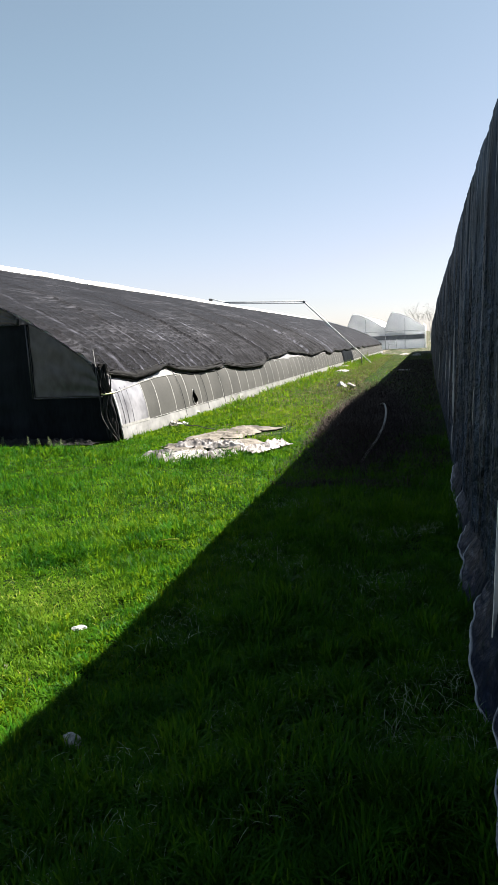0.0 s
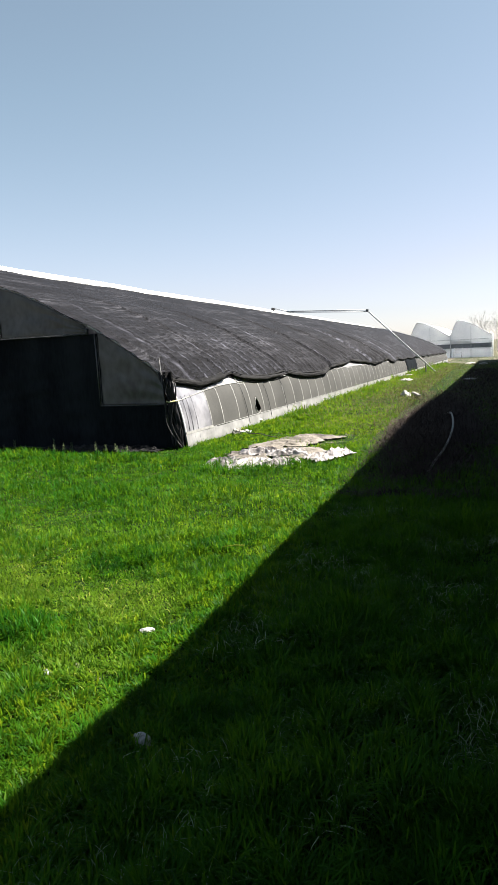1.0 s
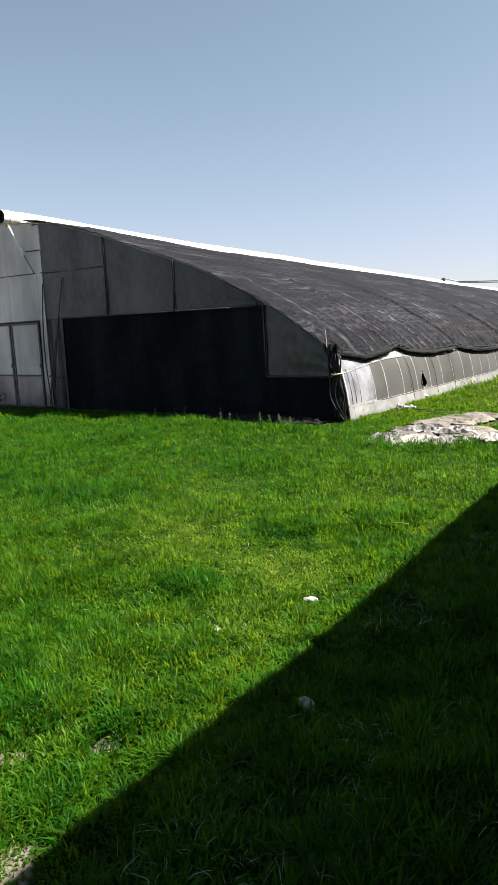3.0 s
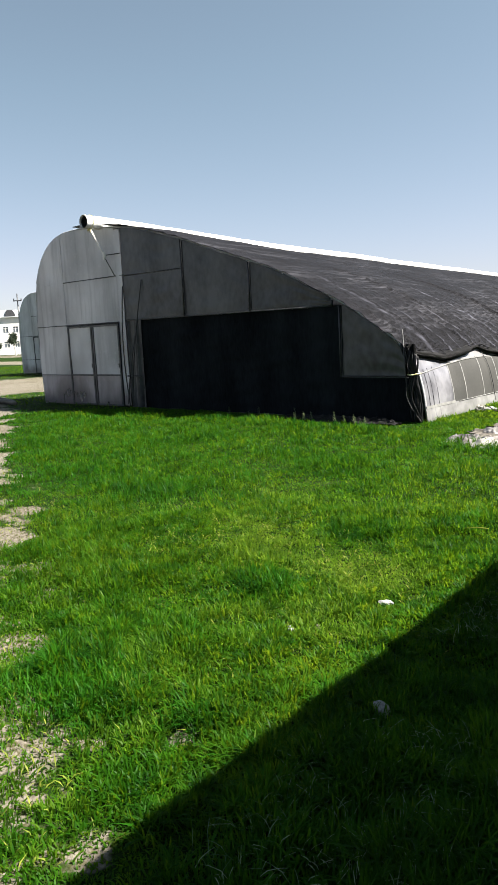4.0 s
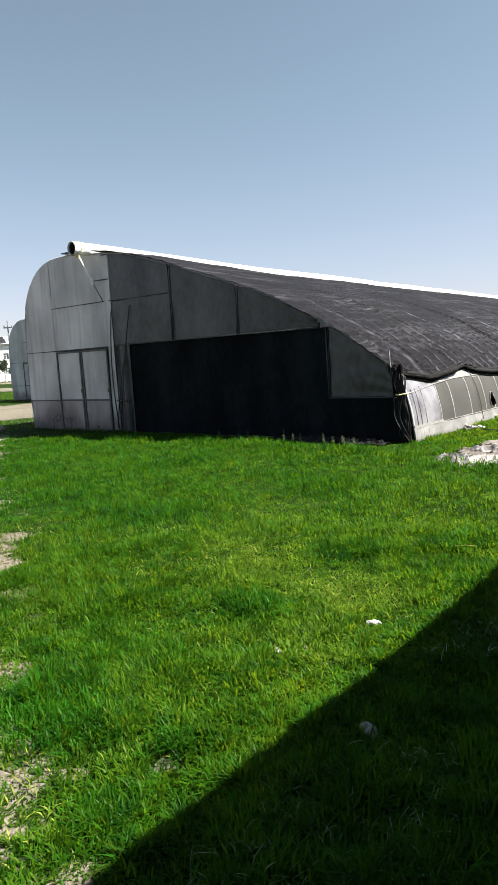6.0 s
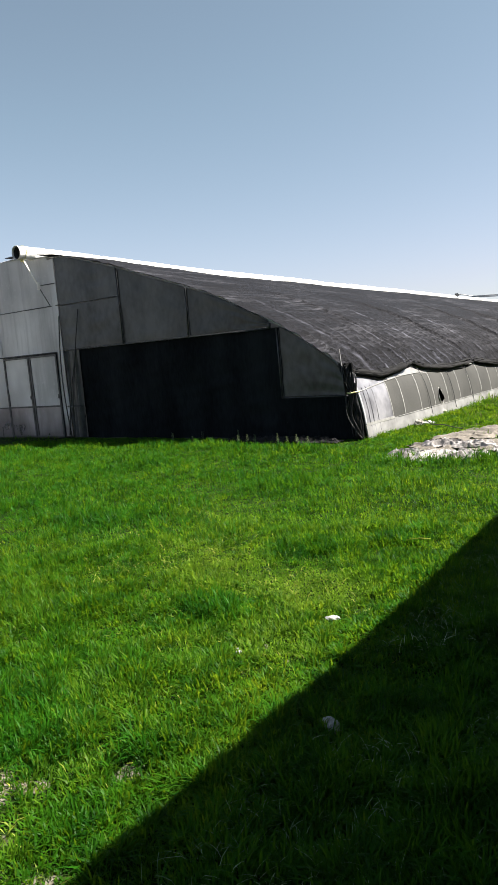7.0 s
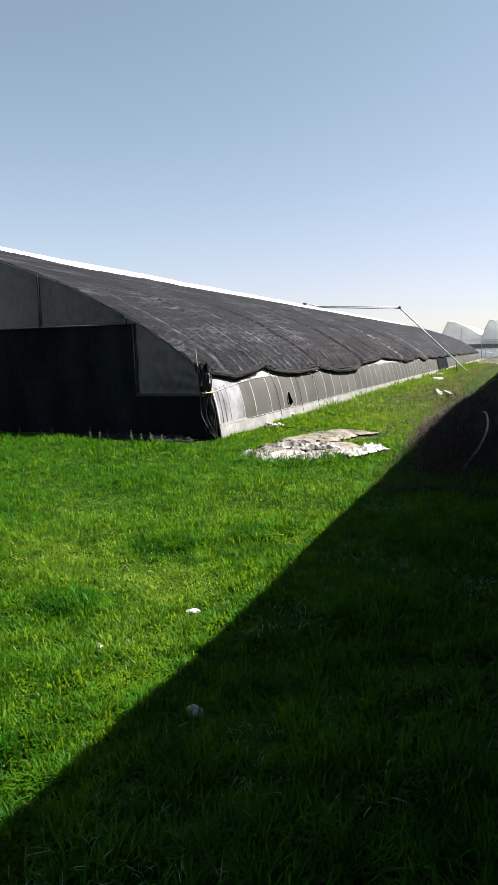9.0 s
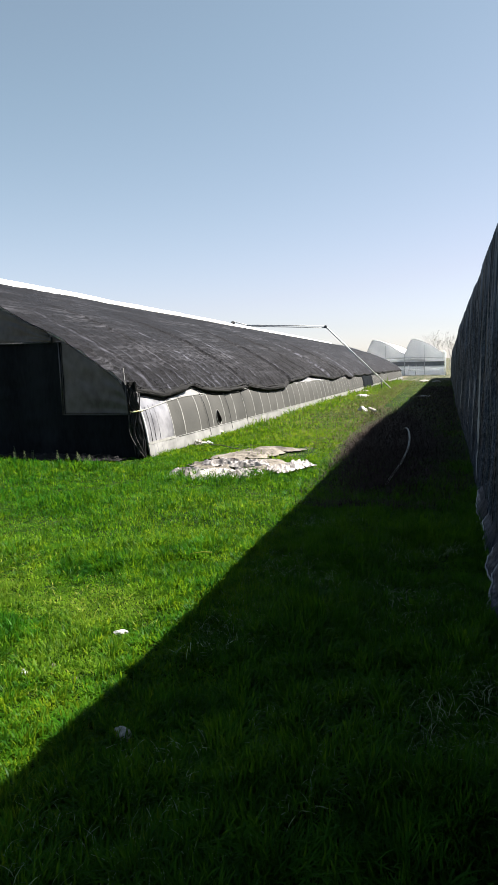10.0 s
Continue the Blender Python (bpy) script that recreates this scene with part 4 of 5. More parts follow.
def roller_arm():
    """Jointed pipes that carry the roll-up motor."""
    a = thing("roller_arm", "jointed steel roll-up arm leaning over the greenhouse roof", "roller arm")
    joint, tip, base = Vector((-8.30, 31.5, 4.13)), Vector((-2.25, 31.5, 3.76)), Vector((1.50, 36.0, -0.40))
    pipe("upper_pipe", [joint + Vector((0.9, 0, -0.08)), tip + Vector((0, 0, 0.05))], 0.032, STEEL, a)
    pipe("upper_pipe", [joint + Vector((0.9, 0, -0.14)), tip + Vector((-0.1, 0, -0.06))], 0.028, STEEL, a)
    pipe("lower_pipe", [tip, base], 0.042, STEEL, a)
    pipe("stake", [base.lerp(tip, 0.17) + Vector((0, 0, -0.95)), base.lerp(tip, 0.17) + Vector((0, 0, 0.1))], 0.045, DARKSTEEL, a)
    box("motor", joint + Vector((-0.12, -0.12, 0.02)), joint + Vector((0.08, 0.12, 0.20)), DARKSTEEL, a, "dark motor box", bevel=0.03)
    pipe("lever", [joint + Vector((-0.1, 0, 0.2)), joint + Vector((1.0, 0, -0.1))], 0.03, STEEL, a)
    box("hinge", tip - Vector((0.08, 0.06, 0.08)), tip + Vector((0.08, 0.06, 0.08)), DARKSTEEL, a, bevel=0.02)


roller_arm()


# ---- the net-clad greenhouse along the walk ----
def wall_x(y, z):
    """Face of the net wall."""
    base = 5.49 + 0.02 * rough(y, 0, 0, 0.25)
    x = base + 0.040 * z
    if z > 3.0:
        x += 1.6 * (z - 3.0) ** 2
    k = min(1.0, z / 0.6)
    fold = 0.016 * math.sin(y * 26 + 3.5 * rough(y, z * 0.25, 3, 0.9)) * (0.5 + 0.25 * z) + 0.03 * rough(y * 2.6, z * 0.35, 1) + 0.014 * rough(y * 9, z * 0.8, 6)
    crease = max(0.0, 1 - abs(rough(y * 1.5, z * 0.10, 21)) / 0.10)
    fold += 0.055 * crease * min(1, z) + 0.03 * max(0.0, 1 - abs(rough(y * 4.2, z * 0.16, 33)) / 0.16)
    k *= 1 - 0.75 * min(1.0, max(0.0, (z - 2.6) / 0.6))
    return x + fold * k - 0.05 * math.exp(-((y - 16) / 9) ** 2) + 0.012 * rough(y * 7, z * 7, 11) * max(0, 1 - z / 2.6)


def net_wall():
    g = thing("net_greenhouse", "tall greenhouse side hung with folded dark shade net", "greenhouse")
    top = 3.34
    def span(y0, y1, step, name="net_sheet"):
        ys = np.linspace(y0, y1, max(4, int((y1 - y0) / step)))
        zs = np.concatenate([np.linspace(0.02, 2.8, 34), np.linspace(2.9, top, 7)])
        rows = [[(wall_x(y, z), y, z + (0.02 * rough(y, 5, 0, 1.3) - 0.06 * abs(math.sin(y * 0.85))) * max(0, z - 2.6) + 0.12 * min(1, max(0, -7.1 - y)) * max(0, z - 2.6) / 0.74 + fall(y)) for z in zs] for y in ys]
        sheet(name, rows, NETWALL, g, "", 0.012)
    cuts = [-22, -14, -9.5, -6.4, -3.3, 0.2, 3.6, 7.2]
    for a, b in zip(cuts, cuts[1:]):
        span(a + 0.01, b + 0.06, 0.045 if a > -15 else 0.2)
    far = [7.2, 14, 24, 38, 54, 72]
    for a, b in zip(far, far[1:]):
        span(a + 0.01, b + 0.06, 0.09 if a < 24 else 0.2)
    # roof and far side, out of sight behind the wall
    ys = np.linspace(-22, 72, 60)
    roof = [(wall_x(0, top) - 5.5 + 5.5, top), (7.0, 3.75), (9.0, 4.0), (12.0, 3.6), (15.0, 2.2), (15.6, 0.0)]
    sheet("roof_net", [[(x, y, z - 0.03 + fall(y)) for y in ys] for x, z in smooth_line(roof, 4)], NETWALL, g, "", 0.012)
    for yy in (-22.0, 72.0):
        rows = [[(x, yy, z * j / 5 + fall(yy)) for j in range(6)] for x, z in [(5.6, 0.0)] + [(float(p[0]), float(p[1]) - 0.05) for p in smooth_line(roof, 3)]]
        sheet("end_net", rows, NETWALL, g, "", 0.012)
    # pale fixing tapes
    for y, z0, z1, w in ((-2.0, 0.06, 1.7, 0.022), (0.2, 0.10, 1.4, 0.014), (3.0, 0.10, 1.3, 0.018), (-5.05, 0.90, 1.2, 0.010), (9.0, 0.2, 1.6, 0.03)):
        rows = []
        for z in np.linspace(z0, z1, 34):
            sway = 0.05 * rough(y, z, 4, 0.8)
            wid = w * (0.25 + 0.75 * min(1, (z - z0) / 0.45, (z1 - z) / 0.3 + 0.1)) * (0.9 + 0.7 * rough(z, y, 0, 7))
            x = min(wall_x(y + dy, z) for dy in (-0.06, -0.03, 0, 0.03, 0.06)) + 0.004
            rows.append([(x - u * wid, y + sway + 0.02 * u, z + fall(y)) for u in (0, 0.5, 1)])
        sheet("tape", rows, TAPE, g, "pale edge of a folded fixing strip", 0.010)
    # long pale strip standing out from the folds, pointed at its foot
    rows = []
    for z in np.linspace(0.28, 3.1, 60):
        y, lip = -7.65 + 0.095 * z, 5.455 + 0.040 * z + 0.003 * rough(z, 2, 0, 5.0)
        wid = 0.034 * min(1.0, 0.1 + (z - 0.28) / 0.25)
        back = max(lip + wid, min(wall_x(y, z), lip + 0.09) + 0.004) if z > 0.55 else lip + wid
        rows.append([(lip + (back - lip) * u, y + 0.012 * u, z + fall(y)) for u in (0, 0.5, 1)])
    sheet("tape", rows, TUBEWHITE, g, "long pale fixing strip pointed at its foot", 0.006)
    return g


net_wall()


def skirt_bag(y0, y1, height, belly, seed):
    """A slack scallop of tarpaulin hung from the wall's foot, with a pale hem."""
    t = thing("tarpaulin", "slack slate tarpaulin flap with a pale hem at the net's foot", "tarpaulin", "flaps along the net wall")
    rows = []
    for u in np.linspace(0, 1, 26):
        y = y0 + (y1 - y0) * u
        arch = math.sin(u * math.pi) ** 0.6
        row = []
        for v in np.linspace(0, 1, 14):
            z = height * (1 - v) + (0.03 + 0.62 * height * u ** 1.6) * v
            x = wall_x(y, z) - 0.004 - belly * arch * v ** 1.3 - 0.012 * rough(u * 6, v * 6, seed) * v
            row.append((x - 0.02 * v, y + 0.02 * rough(v * 4, u * 3, seed + 2), z + fall(y)))
        rows.append(row)
    sheet("flap", rows, SKIRT, t, "", 0.008)
    pipe("pale_hem", [(r[13][0] - 0.007, r[13][1], r[13][2]) for r in rows], [0.005 + 0.008 * abs(rough(k, seed, 0, 0.37)) for k in range(len(rows))], TAPE, t, sides=6, wobble=0.35, seed=seed)
    pipe("pale_hem", [rows[0][k] for k in range(9, 14)], 0.006, TAPE, t, sides=6, wobble=0.3, seed=seed + 5)


for k, (a, b, h, w) in enumerate(((-9.5, -8.06, 0.34, 0.07), (-8.02, -6.98, 0.34, 0.085), (-6.9, -5.98, 0.30, 0.085), (-5.92, -5.42, 0.22, 0.06), (-5.3, -4.3, 0.22, 0.04), (-4.2, -3.0, 0.22, 0.04))):
    skirt_bag(a, b, h, w, k)


# ---- far things ----
def span_greenhouse():
    g = thing("span_greenhouse", "far pale film greenhouse with two curved saw-tooth gables", "greenhouse", at=(0, 90, fall(90) - 0.05))
    deep = 40.0
    for k, x0 in enumerate((-6.4, -0.82)):
        prof = [(0.98, 5.28), (1.7, 5.18), (2.75, 4.80), (3.65, 4.33), (4.4, 3.82), (5.1, 3.36), (5.58, 3.12)]
        line = [(x0, 3.12), (x0 + 0.22, 3.70), (x0 + 0.50, 4.36), (x0 + 0.80, 5.00)] + [(x0 + p[0], p[1]) for p in smooth_line(prof, 3)]
        sheet("roof_film", [[(x, y, z) for y in np.linspace(0, deep, 8)] for x, z in line], FARFILM, g, "", 0.03)
        rows = [[(x, 0.02, 2.62 + (z - 2.62) * j / 4) for j in range(5)] for x, z in line]
        sheet("gable_film", rows, FARFILM, g, "", 0.02)
        pipe("arch", [(x, -0.05, z) for x, z in line], 0.045, FARSTEEL, g, sides=6)
        pipe("post", [(x0 + 2.8, -0.06, 0), (x0 + 2.8, -0.06, 4.45)], 0.04, FARSTEEL, g, sides=6)
        pipe("post", [(x0, -0.06, 0), (x0, -0.06, 3.2)], 0.05, FARSTEEL, g, sides=6)
        pipe("beam", [(x0, -0.06, 2.6), (x0 + 5.58, -0.06, 2.6)], 0.04, FARSTEEL, g, sides=6)
        xs = np.linspace(x0 + 0.05, x0 + 5.53, 16)
        sheet("wall_film", [[(x, 0.0, 0.05 + 1.35 * j / 3) for j in range(4)] for x in xs], FARFILM, g, "", 0.02)
        sheet("vent_net", [[(x, 0.05 + 0.05 * rough(x, j), 1.3 + (0.95 + 0.22 * math.sin(x * 1.1 + 1)) * j / 4) for j in range(5)] for x in xs], FARNET, g, "net in the open vent, greyed to imitate haze", 0.02)
        sheet("upper_film", [[(x, 0.01, 2.0 + 0.6 * j / 3) for j in range(4)] for x in xs], FARFILM, g, "", 0.02)
    pipe("corner_post", [(4.85, -0.1, 0), (4.85, -0.1, 3.2), (4.55, -0.1, 3.55)], 0.11, FARFILM, g, "white downpipe at the corner")
    rows = [[(4.8, y, 3.1 * j / 4) for j in range(5)] for y in np.linspace(0, deep, 8)]
    sheet("side_film", rows, FARFILM, g, "", 0.02)
    for x in (-0.3, 0.75):
        pipe("trestle_leg", [(x, -1.5, 0.0), (x + 0.12, -1.5, 1.5)], 0.04, STEEL, g, sides=6)
    pipe("trestle_leg", [(-0.2, -1.5, 0.8), (0.85, -1.5, 0.8)], 0.035, STEEL, g, sides=6)


span_greenhouse()


def limbs(pts_out, start, d, length, rad, depth, rng):
    end = start + d * length
    pts_out.append((start, end, rad, rad * 0.6))
    if depth == 0:
        return
    for _ in range(3 if depth > 1 else 4):
        nd = (d + Vector((rng.uniform(-0.7, 0.7), rng.uniform(-0.7, 0.7), rng.uniform(-0.15, 0.6)))).normalized()
        limbs(pts_out, start.lerp(end, rng.uniform(0.5, 1.0)), nd, length * rng.uniform(0.55, 0.8), rad * 0.55, depth - 1, rng)


def branch_mesh(segs, sides=4):
    bm = bmesh.new()
    for a, b, r0, r1 in segs:
        d = (b - a).normalized()
        u = d.orthogonal().normalized()
        w = d.cross(u)
        ra = [bm.verts.new(a + (u * math.cos(k * 2 * math.pi / sides) + w * math.sin(k * 2 * math.pi / sides)) * r0) for k in range(sides)]
        rb = [bm.verts.new(b + (u * math.cos(k * 2 * math.pi / sides) + w * math.sin(k * 2 * math.pi / sides)) * r1) for k in range(sides)]
        for k in range(sides):
            bm.faces.new((ra[k], ra[(k + 1) % sides], rb[(k + 1) % sides], rb[k]))
    return bm


def bare_tree(x, y, h, seed):
    rng = random.Random(seed)
    t = thing("bare_tree", "leafless tree standing behind the far greenhouse, paled to imitate haze", "tree", "bare trees", at=(x, y, fall(y)))
    segs = []
    limbs(segs, Vector((0, 0, 0)), Vector((rng.uniform(-0.1, 0.1), 0, 1)).normalized(), h * 0.34, 0.09, 5, rng)
    part("trunk", branch_mesh(segs[:1], 8), HAZED_BARK, t)
    part("crown", branch_mesh(segs[1:]), HAZED_BARK, t)


for k, (x, y, h) in enumerate(((1.5, 140, 8.6), (4.2, 143, 9.2), (-1.2, 146, 8.2), (6.8, 141, 8.6), (9.5, 146, 9.0), (2.8, 138, 9.2), (5.6, 139, 8.8), (8.2, 143, 9.3), (0.2, 141, 8.3))):
    bare_tree(x, y, h, k)


def far_building():
    """White block seen past the greenhouses."""
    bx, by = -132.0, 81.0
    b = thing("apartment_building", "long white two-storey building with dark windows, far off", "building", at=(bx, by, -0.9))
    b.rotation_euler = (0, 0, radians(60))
    W, D, Ht = 46.0, 12.0, 8.6
    cols = 20
    spans = []
    for c in range(cols):
        u0 = -W + 1.6 + c * (W - 3.0) / cols
        spans.append((u0 + 0.4, u0 + 1.55))
    heights = [(1.8, 3.2), (5.1, 6.5)]
    xs = sorted({-W, 4.0, *[v for s in spans for v in s]})
    zs = sorted({0.0, Ht, *[v for s in heights for v in s]})
    bm = bmesh.new()
    for x0, x1 in zip(xs, xs[1:]):
        for z0, z1 in zip(zs, zs[1:]):
            if any(abs(x0 - s[0]) < 1e-6 for s in spans) and any(abs(z0 - s[0]) < 1e-6 for s in heights):
                continue
            bm.faces.new([bm.verts.new(p) for p in ((x0, 0, z0), (x1, 0, z0), (x1, 0, z1), (x0, 0, z1))])
    bmesh.ops.remove_doubles(bm, verts=bm.verts, dist=1e-4)
    r = bmesh.ops.extrude_face_region(bm, geom=bm.faces[:])
    bmesh.ops.translate(bm, vec=(0, 0.4, 0), verts=[v for v in r["geom"] if isinstance(v, bmesh.types.BMVert)])
    part("wall", bm, WALLWHITE, b)
    box("back_wall", (-W, 0.5, 0), (4.0, D, Ht), WALLWHITE, b, bevel=0)
    bm = bmesh.new()
    v = [bm.verts.new(p) for p in ((-W - .5, -.6, Ht), (4.5, -.6, Ht), (4.5, D + .5, Ht), (-W - .5, D + .5, Ht), (-W + 3, D / 2, Ht + 1.9), (1.5, D / 2, Ht + 1.9))]
    for f in ((0, 1, 5, 4), (1, 2, 5), (2, 3, 4, 5), (3, 0, 4), (0, 3, 2, 1)):
        bm.faces.new([v[i] for i in f])
    roof = part("roof", bm, ROOFGREY, b, "pale grey-blue metal roof")
    bm = bmesh.new()
    v = [bm.verts.new(p) for p in ((-9.0, -.2, Ht + .2), (-6.6, -.2, Ht + .2), (-7.2, -.2, Ht + 1.6), (-8.4, -.2, Ht + 1.6), (-9.0, 4, Ht + 1.2), (-6.6, 4, Ht + 1.2), (-7.2, 4, Ht + 1.7), (-8.4, 4, Ht + 1.7))]
    for f in ((0, 1, 2, 3), (4, 7, 6, 5), (0, 3, 7, 4), (1, 5, 6, 2), (3, 2, 6, 7)):
        bm.faces.new([v[i] for i in f])
    part("dormer", bm, DARKSTEEL, roof)
    for s in spans:
        for z in heights:
            w = box("window", (s[0] + 0.03, 0.22, z[0] + 0.03), (s[1] - 0.03, 0.26, z[1] - 0.03), PANE, b, bevel=0)
            for lo, hi in (((s[0] + .03, .14, (z[0] + z[1]) / 2 + .25), (s[1] - .03, .21, (z[0] + z[1]) / 2 + .33)), (((s[0] + s[1]) / 2 - .05, .15, z[0] + .03), ((s[0] + s[1]) / 2 + .05, .20, z[1] - .03))):
                box("mullion", lo, hi, WALLWHITE, w, bevel=0)


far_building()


def leafy_tree(x, y, h, spread, seed):
    rng = random.Random(seed)
    t = thing("tree", "dark evergreen tree in front of the white building", "tree", "trees by the building", at=(x, y, -0.9))
    segs = []
    limbs(segs, Vector((0, 0, 0)), Vector((0, 0, 1)), h * 0.4, 0.22, 3, rng)
    part("trunk", branch_mesh(segs, 6), HAZED_BARK, t)
    n = 2600
    v, f = [], []
    for i in range(n):
        s = rng.choice(segs[4:])
        c = s[0].lerp(s[1], rng.random()) + Vector((rng.gauss(0, 1), rng.gauss(0, 1), rng.gauss(0, 0.8))) * 0.16 * spread
        u = Vector((rng.gauss(0, 1), rng.gauss(0, 1), rng.gauss(0, 1))).normalized()
        w = u.orthogonal().normalized()
        k = len(v)
        sz = rng.uniform(0.08, 0.20)
        v += [c - u * sz, c + w * sz * 0.45, c + u * sz, c - w * sz * 0.45]
        f.append((k, k + 1, k + 2, k + 3))
    mesh_object("crown", v, f, LEAF, t)


for k, (x, y, h, sp) in enumerate(((-119, 64.5, 5.6, 1.3), (-120.5, 61.5, 3.4, 1.2), (-116.5, 66.5, 2.4, 1.0), (-122, 60, 4.2, 1.2))):
    leafy_tree(x, y, h, sp, 50 + k)


def power_pole():
    p = thing("power_pole", "far power pole with short cross arms", "power pole", at=(-88.2, 47.0, -0.5))
    pipe("mast", [(0, 0, 0), (0, 0, 9.65)], [0.14, 0.08], DARKSTEEL, p)
    for z, w in ((8.6, 0.62),):
        pipe("cross_arm", [(-w, -w * 0.5, z), (w, w * 0.5, z)], 0.08, DARKSTEEL, p, sides=6)
        for sx in (-1, 1):
            pipe("insulator", [(sx * w * 0.9, sx * w * 0.45, z), (sx * w * 0.9, sx * w * 0.45, z + 0.35)], 0.07, DARKSTEEL, p, sides=6)


power_pole()


# ---- things on the grass ----
def crumple(name, a, b, depth, height, seed, mat, label, category, nu=120, nv=56, detail=1.0, z0=0.012, smooth=True):
    """A sheet thrown down along the line a-b, with folds."""
    a, b = Vector((*a, 0)), Vector((*b, 0))
    d = (b - a).normalized()
    side = Vector((-d.y, d.x, 0))
    L = (b - a).length
    rows = []
    for i in range(nu):
        u = i / (nu - 1)
        row = []
        for j in range(nv):
            v = j / (nv - 1)
            wob = 0.34 * depth * rough(u * 5 * L / 2, seed, v) + 0.08 * depth * rough(u * 17, seed, v * 2)
            p = a + d * (L * (u + 0.03 * rough(v * 5, seed + 1, u * 4))) + side * (depth * (v - 0.5) + wob)
            bend = 0.9 * rough(u * 2, v * 2, seed + 7)
            fold = (1 - min(1, 2.4 * abs(rough(u * 2.6 * L + v * 1.8 + bend, v * 2.6 - u * 2, seed)))) ** 1.8 + 0.6 * (1 - min(1, 2.6 * abs(rough(u * 5.5 * L - v * 3 - bend, v * 3.4 + u * 3, seed + 2)))) ** 1.6
            fold += 0.35 * rough(u * 3, v * 2, seed + 6) + 0.12 * rough(u * 22 * L / 2, v * 8, seed + 9)
            edge = min(1, 6 * min(v, 1 - v) + 0.1) * min(1, 9 * min(u, 1 - u) + 0.15)
            row.append((p.x, p.y, ground_z(p.x, p.y) + z0 + height * edge * (fold * detail + 0.25)))
        rows.append(row)
    def keep(i, j):
        u, v = i / nu, j / nv
        return min(v, 1 - v) * 3.2 + 0.55 * rough(u * 13, v * 4, seed + 4) + 0.35 > 0.28 and min(u, 1 - u) * 9 + 0.6 * rough(u * 9, v * 9, seed + 5) > 0.05
    ob = sheet(name, rows, mat, None, "", 0.008, keep, smooth)
    return tagged(ob, label, category)


crumple("felt_mat", (1.50, -0.15), (2.10, 1.65), 0.85, 0.030, 13.0, MAT, "flat beige felt mat lying on the grass", "mat", 90, 50, 1.0, 0.03)
crumple("felt_mat", (1.30, -1.15), (2.60, -0.25), 0.75, 0.035, 17.0, MAT, "flat beige felt mat under the white sheet", "mat", 90, 50, 1.0, 0.04)
crumple("plastic_sheet", (1.08, -1.70), (2.62, -1.62), 0.52, 0.070, 3.0, CLOTH, "crumpled dirty-white plastic sheet lying on the grass", "sheet", 150, 60, 1.0, 0.012, False)
crumple("plastic_sheet", (2.58, -1.25), (3.02, -0.48), 0.34, 0.055, 8.0, CLOTH, "small crumpled white sheet end on the grass", "sheet", 60, 36, 1.0, 0.05, False)
crumple("plastic_sheet", (1.40, -1.02), (2.45, -0.72), 0.24, 0.060, 23.0, CLOTH, "white sheet strip folded over the felt", "sheet", 90, 36, 1.0, 0.06, False)
crumple("net_scrap", (-2.75, -0.52), (-0.30, -0.36), 0.34, 0.06, 31.0, NET, "torn black net lying along the gable's foot", "net", 110, 30, 1.0, 0.02, False)


def scrap(x, y, size, height, seed, label, mat=None):
    rng = random.Random(seed)
    bm = bmesh.new()
    bmesh.ops.create_icosphere(bm, subdivisions=3, radius=1)
    for v in bm.verts:
        k = 1 + (0.12 if seed == 2 else 0.35) * rough(v.co.x * 2 + seed, v.co.y * 2, v.co.z * 2) + 0.15 * rough(v.co.x * 6 + seed, v.co.y * 6, v.co.z * 6)
        v.co = Vector((v.co.x * size * k, v.co.y * size * 0.6 * k, max(v.co.z, -0.15) * height * k))
    bmesh.ops.rotate(bm, verts=bm.verts, matrix=Matrix.Rotation(rng.uniform(0, 3), 3, "Z"))
    ob = part("scrap", bm, mat or PAPER, None)
    ob.location = (x, y, ground_z(x, y) + (0.022 if y < -8 else 0.026 if y < -7 else 0.022))
    return tagged(ob, label, "scrap")


scrap(3.20, -7.31, 0.045, 0.016, 1, "crumpled white paper scrap in the grass")
scrap(3.750, -8.365, 0.052, 0.048, 2, "pale rounded plastic scrap in shaded grass")
scrap(2.96, -7.95, 0.018, 0.012, 3, "small white scrap in the grass")
scrap(2.93, -7.92, 0.011, 0.009, 4, "small white scrap in the grass")
scrap(2.33, 12.3, 0.26, 0.16, 5, "torn white bag lying in the grass")
scrap(-0.0, 4.0, 0.14, 0.12, 6, "grey stone at the greenhouse foot", CONCRETE)
scrap(0.24, 1.92, 0.10, 0.11, 7, "grey stone at the greenhouse foot", CONCRETE)
scrap(0.40, 2.02, 0.13, 0.07, 8, "white plastic scrap at the greenhouse foot")
scrap(0.95, 24.0, 0.5, 0.10, 9, "pale board fragment in the grass", CONCRETE)
scrap(0.35, 30.0, 0.45, 0.10, 12, "pale board fragment in the grass", CONCRETE)
scrap(4.2, 52.0, 0.6, 0.15, 10, "white rubble at the end of the strip", CONCRETE)
scrap(3.0, 55.0, 0.7, 0.15, 11, "white rubble at the end of the strip", CONCRETE)


def plank(a, b, w, h, name, label, mat):
    a, b = Vector(a), Vector(b)
    L = (b - a).length
    bm = bmesh.new()
    bmesh.ops.create_cube(bm, size=1)
    for v in bm.verts:
        v.co = Vector((v.co.x * L, v.co.y * w, v.co.z * h))
    bmesh.ops.bevel(bm, geom=bm.edges, offset=h * 0.2, segments=2, affect="EDGES")
    ob = part(name, bm, mat, None)
    ob.matrix_basis = Matrix.Translation((a + b) / 2) @ (b - a).to_track_quat("X", "Z").to_matrix().to_4x4()
    return tagged(ob, label, "board")


